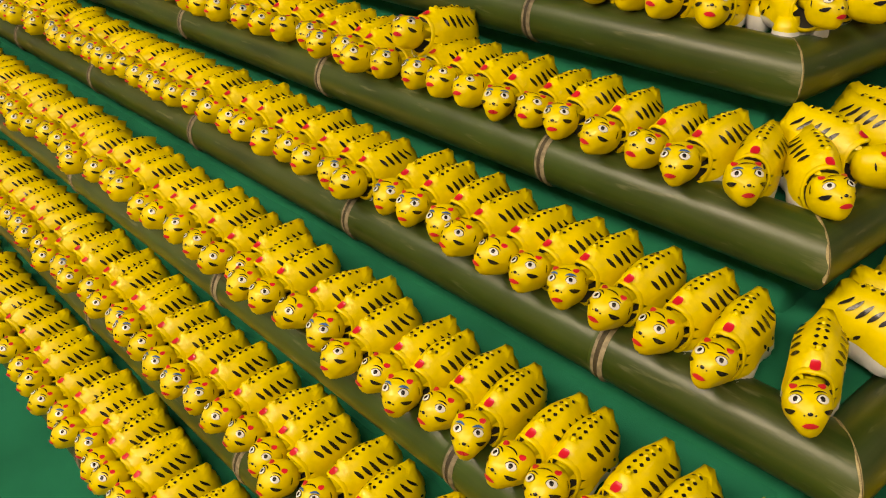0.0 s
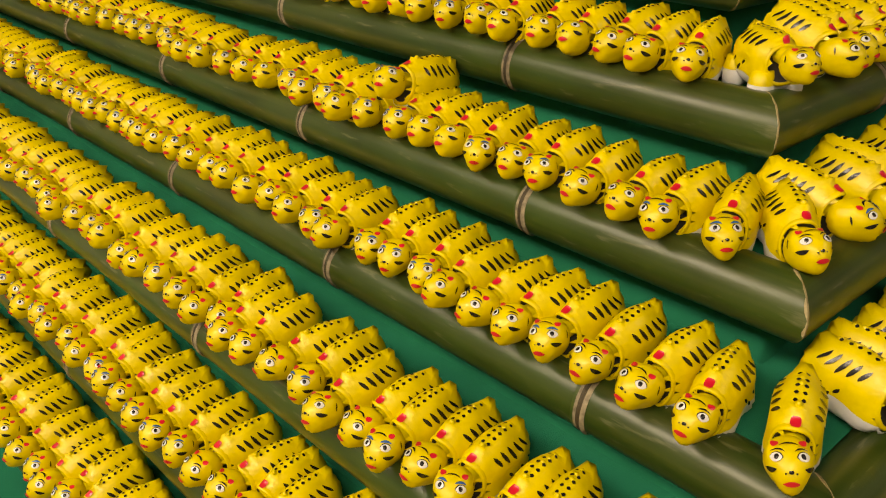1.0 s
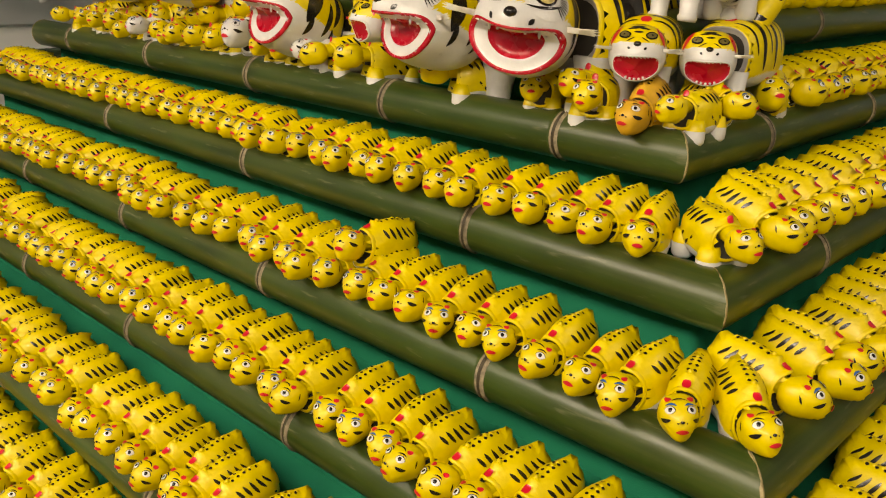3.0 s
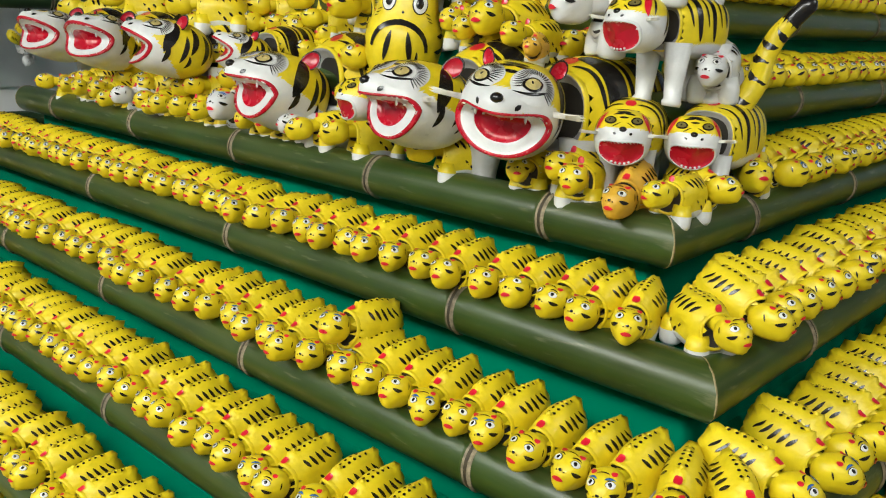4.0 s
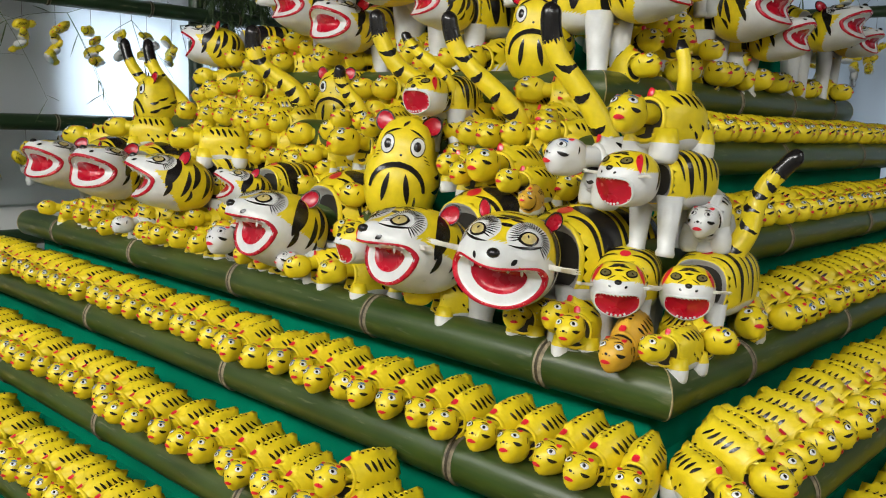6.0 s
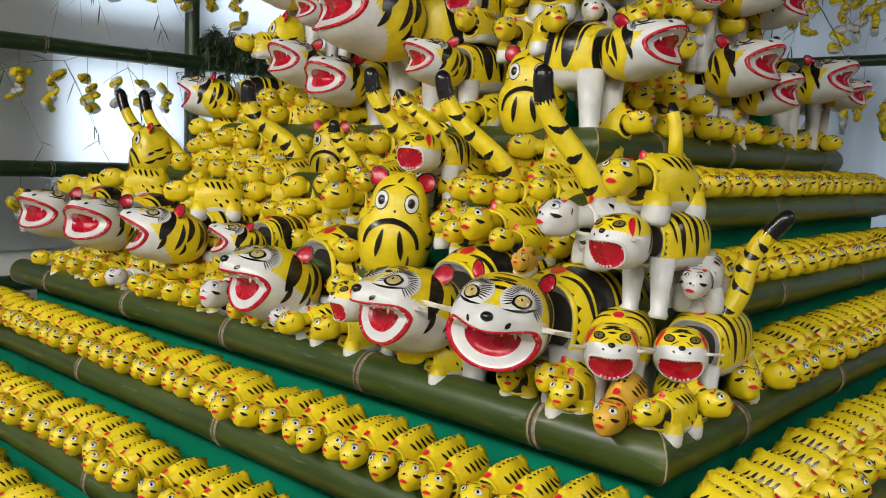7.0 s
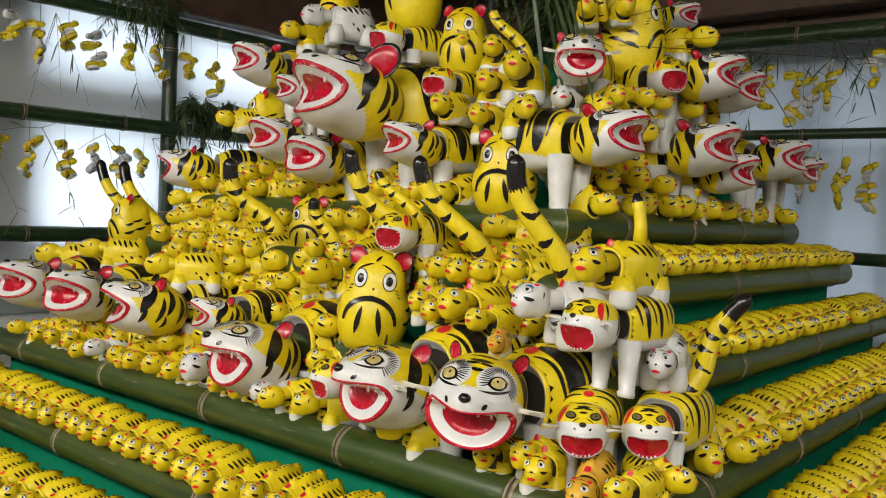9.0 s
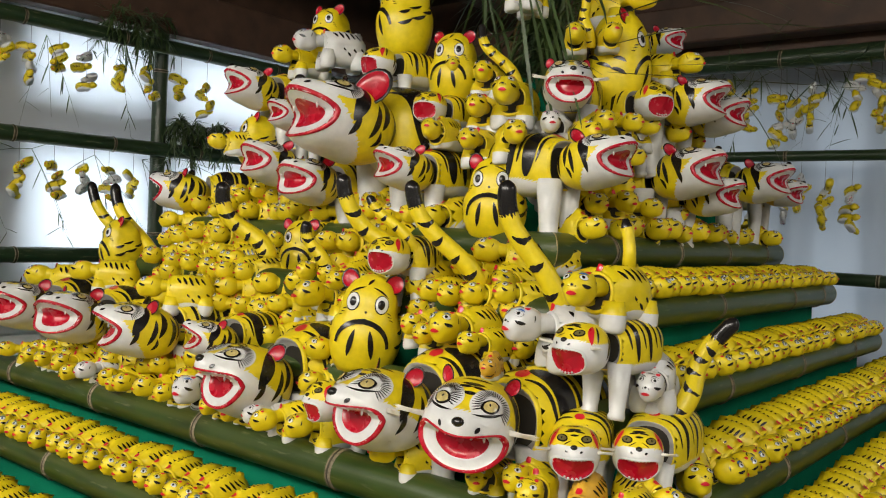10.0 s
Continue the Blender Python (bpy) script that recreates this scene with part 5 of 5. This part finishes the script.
pile()
for x, y, z, f, k, me in ((-0.560, 0.110, 1.275, 16, 1.0, 2), (-0.510, 0.095, 1.262, 8, 1.0, 4), (-0.395, 0.100, 1.255, -2, 1.0, 0)):
    seated(PILED[me % 5], x, y, z, f, k, SMALL_LABEL + " in a crowded pile")
for x, f, k, me in ((-0.496, -34, 1.0, 0), (-0.275, 10, 0.95, 3), (-0.745, -26, 1.1, 4)):
    seated(PILED[me % 5], x, -0.020, G1 + 0.014, f, k, SMALL_LABEL + " under a large one's chin")
# the tigers lying about the corner of the first step, and the rider on the third row
for x, y, z, f, k, me in ((-0.190, -0.018, 0.028, 2, 1.05, 0), (-0.158, -0.028, 0.012, 20, 1.08, 4), (-0.010, -0.012, 0.016, -2, 0.92, 2), (0.026, 0.112, 0.020, 76, 0.88, 1), (0.010, 0.282, 0.010, 28, 1.12, 0)):
    seated(PILED[me] if x < 0 else VARIANTS[me], x, y, G1 + z, f, k, SMALL_LABEL + " at the corner of the step", group="small tigers at the corner")
seated(OCHRE_SMALL, -0.074, -0.020, G1 - 0.004, 14, 1.05, "small ochre tiger leaning over the bamboo edge", group="small tigers at the corner", pitch=10)
seated(VARIANTS[3], -0.412, -0.318, 0.781, -4, 1.05, "small yellow tiger lying on top of the row", group="rows of small tigers", pitch=-5)


# ---- strings of hanging tigers ----
def mobile(x, y, z, n, face, scale=0.57, drop=0.10):
    """A thread under a rail with a chain of small tigers on it."""
    root = thing("hanging_tigers", None, Matrix.Translation((x, y, z)), "string of small yellow and white tigers hung from a rail", "tiger mobile", "hanging strings of tigers")
    s = Shape()
    s.tube([(0, 0, 0.0), (0.001, 0, -drop), (0, 0.001, -drop - 0.044 * n)], 0.0011, STRING, 5)
    s.tube([(0, 0, 0.05), (0.0, 0.0, 0.0)], 0.0025, BAMBOO_RAIL, 5)
    part("thread", s, root)
    for i in range(n + 1):
        m = pose(rng.uniform(-0.02, 0.02), rng.uniform(-0.02, 0.02), -drop - 0.044 * i, rng.choice((-30, -10, 10, 30, 150)) + rng.uniform(-12, 12), rng.uniform(-45, 45), face + rng.choice((-20, 40, 70, 150)) + rng.uniform(-20, 20))
        part("tiger_figurine", (PLAIN[rng.randrange(7)] if rng.random() > 0.16 else PLAIN_WHITE), root, "", m @ Matrix.Scale(scale * rng.uniform(0.9, 1.1), 4) @ Matrix.Translation((0, -0.045, -0.035)))


for y, n, d in ((0.40, 2, 0.10), (0.535, 3, 0.12), (0.665, 2, 0.10), (0.80, 3, 0.12), (0.97, 2, 0.14), (1.13, 3, 0.12), (1.31, 2, 0.14), (1.47, 3, 0.16), (0.26, 2, 0.1)):
    mobile(RAIL_X + 0.01, y, 2.350, n, 60, drop=d - 0.02)
for y, n, d in ((0.36, 2, 0.10), (0.50, 3, 0.10), (0.66, 3, 0.10), (0.80, 2, 0.10), (0.93, 3, 0.10), (1.06, 2, 0.12), (0.2, 3, 0.1), (1.3, 2, 0.1)):
    mobile(RAIL_X + 0.01, y, 1.83, n, 60, drop=d)
for y, n, d in ((0.22, 3, 0.06), (0.36, 3, 0.08), (0.08, 2, 0.06)):
    mobile(RAIL_X + 0.01, y, 1.285, n, 60, drop=d)
for x, n, d in ((-1.02, 4, 0.10), (-0.93, 4, 0.14), (-0.78, 5, 0.18), (-0.70, 3, 0.20), (-0.62, 4, 0.14), (-0.42, 3, 0.10), (-0.33, 4, 0.14), (-0.25, 3, 0.2)):
    mobile(x, RAIL_Y - 0.08, 2.415, n, 30, drop=d)
for x, n, d in ((-0.90, 3, 0.16), (-0.74, 3, 0.14), (-0.66, 3, 0.10), (-0.55, 4, 0.12), (-0.43, 4, 0.14), (-0.2, 3, 0.1)):
    mobile(x, RAIL_Y - 0.08, 1.935, n, 30, drop=d)


# ---- bamboo leaves ----
def blade(s, p, way, length, width, mat, droop=0.3):
    """One leaf: a folded blade with a keel, drooping to its tip."""
    way = Vector(way).normalized()
    side = way.cross(Vector((rng.uniform(-0.4, 0.4), rng.uniform(-0.4, 0.4), 1))).normalized()
    rows = []
    for i in range(6):
        u = i / 5
        w = width * (0.25 + 1.6 * u) * (1 - u) ** 0.8 + 0.0003
        c = Vector(p) + way * length * u + Vector((0, 0, -droop * length * u * u))
        rows.append([c - side * w, c + Vector((0, 0, -0.25 * w)), c + side * w])
    s.rings(rows, mat, False)


def spray(at, n, spread, way, leaf=0.11, wide=0.045, label="spray of narrow dark green bamboo leaves", twigs=3, droop=0.5, reach=0.34):
    s, t = Shape(), Shape()
    way = Vector(way)
    ends = []
    for i in range(twigs):
        d = (way + Vector((rng.gauss(0, spread), rng.gauss(0, spread), rng.gauss(0, spread)))).normalized()
        path = [d * u * reach + Vector((0, 0, -0.10 * u * u)) for u in (0, 0.25, 0.5, 0.75, 1.0)]
        t.tube(path, [0.0014, 0.0013, 0.001, 0.0008, 0.0005], LEAF, 5)
        ends.append(path)
    for i in range(n):
        path = rng.choice(ends)
        u = rng.uniform(0.2, 1.0) * 4
        k = min(int(u), 3)
        p = path[k].lerp(path[k + 1], u - k)
        d = (path[k + 1] - path[k]).normalized() + Vector((rng.gauss(0, 0.7), rng.gauss(0, 0.7), rng.gauss(0, 0.6)))
        blade(s, p, d, leaf * rng.uniform(0.6, 1.2), leaf * wide, LEAF, droop)
    root = thing("bamboo_leaves", None, Matrix.Translation(at), label, "bamboo leaves", "bamboo leaf sprays")
    part("twigs", t, root)
    tagged(part("leaves", s, root), kind="stuff")


for y in (1.30, 1.38, 1.46, 1.54):
    spray((RAIL_X + 0.02, y, 2.00), 260, 0.9, (0.1, 0.1, 0.25), 0.062, 0.085, twigs=12, droop=0.45, reach=0.13)
for y in (0.92, 1.03, 1.14):
    spray((RAIL_X + 0.02, y, 2.49), 200, 0.9, (0.1, 0.1, 0.30), 0.075, 0.07, twigs=10, droop=0.3, reach=0.16)
for y in (0.25, 0.55, 0.85, 1.1, 1.4):
    spray((RAIL_X + 0.02, y, 1.80), 14, 0.6, (0.1, 0.1, -0.7), 0.10, 0.045, "sparse twig with thin bamboo leaves", 4, 0.1)
for y in (0.6, 0.95):
    spray((RAIL_X + 0.02, y, 2.32), 12, 0.6, (0.1, 0.2, -0.6), 0.10, 0.045, "sparse twig with thin bamboo leaves", 4, 0.1)
for x in (-1.05, -0.9, -0.75, -0.6, -0.45):
    spray((x, RAIL_Y - 0.1, 2.40), 22, 0.6, (0.1, -0.1, -0.5), 0.12, 0.045, "sparse twig with thin bamboo leaves", 5, 0.15)


def centre_bamboo():
    """The bamboo stems that stand in the core of the display, with long blades hanging over the tigers."""
    base = Vector((-0.76, 0.92, 1.98))
    root = thing("bamboo_branches", None, Matrix.Translation(base), "bunch of leafy green bamboo branches standing in the display", "bamboo branches")
    s = Shape()
    for i in range(14):
        x, y = rng.uniform(-0.16, 0.16), rng.uniform(-0.10, 0.10)
        lean = Vector((rng.gauss(0, 0.16), rng.gauss(0.0, 0.12), 1))
        path = [Vector((x, y, 0)) + lean * u for u in (0, 0.2, 0.4, 0.6, 0.8)]
        t = Shape()
        t.tube(path, [0.006, 0.006, 0.005, 0.004, 0.002], LEAF, 6)
        part("stem", t, root)
        for q in range(50):
            u = rng.uniform(0.0, 3.99)
            k = int(u)
            p = path[k].lerp(path[k + 1], u - k)
            blade(s, p, (rng.gauss(-0.1, 0.8), rng.gauss(0.1, 0.8), rng.gauss(0.1, 0.6)), rng.uniform(0.12, 0.28), rng.uniform(0.005, 0.009), LEAF if rng.random() > 0.08 else LEAF_DRY, rng.uniform(0.3, 1.0))
    for p, d, l, w, dr in (((-0.55, 0.62, 2.18), (0.22, -0.05, -1), 0.52, 0.008, 0.0), ((-0.60, 0.60, 2.20), (0.30, -0.1, -0.6), 0.42, 0.007, 0.2), ((-0.45, 0.70, 2.02), (1, 0.5, 0.35), 0.6, 0.007, 0.25),
                           ((-0.45, 0.72, 2.10), (1, 0.6, 0.5), 0.62, 0.006, 0.35), ((-0.40, 0.80, 1.98), (1, 0.8, 0.12), 0.7, 0.007, 0.1), ((-0.33, 1.10, 1.98), (0.6, 0.4, -0.2), 0.22, 0.009, 0.9), ((-0.5, 0.7, 2.2), (1, 0.3, 0.3), 0.5, 0.006, 0.5), ((-0.62, 0.56, 2.16), (0.28, 0.0, -1), 0.48, 0.009, 0.0), ((-0.60, 0.56, 2.14), (0.42, 0.0, -1), 0.34, 0.008, 0.0),
                           ((-0.66, 0.58, 2.16), (0.2, 0.0, -1), 0.36, 0.008, 0.0), ((-0.40, 0.60, 1.93), (1, 0.1, -0.12), 0.56, 0.006, 0.0), ((-0.42, 0.58, 2.12), (1, 0.3, 0.05), 0.46, 0.006, 0.35), ((-0.30, 0.64, 2.10), (1, 0.2, 0.1), 0.36, 0.006, 0.4)):
        blade(s, Vector(p) - base, d, l, w, LEAF, dr)
    tagged(part("leaves", s, root), kind="stuff")


centre_bamboo()
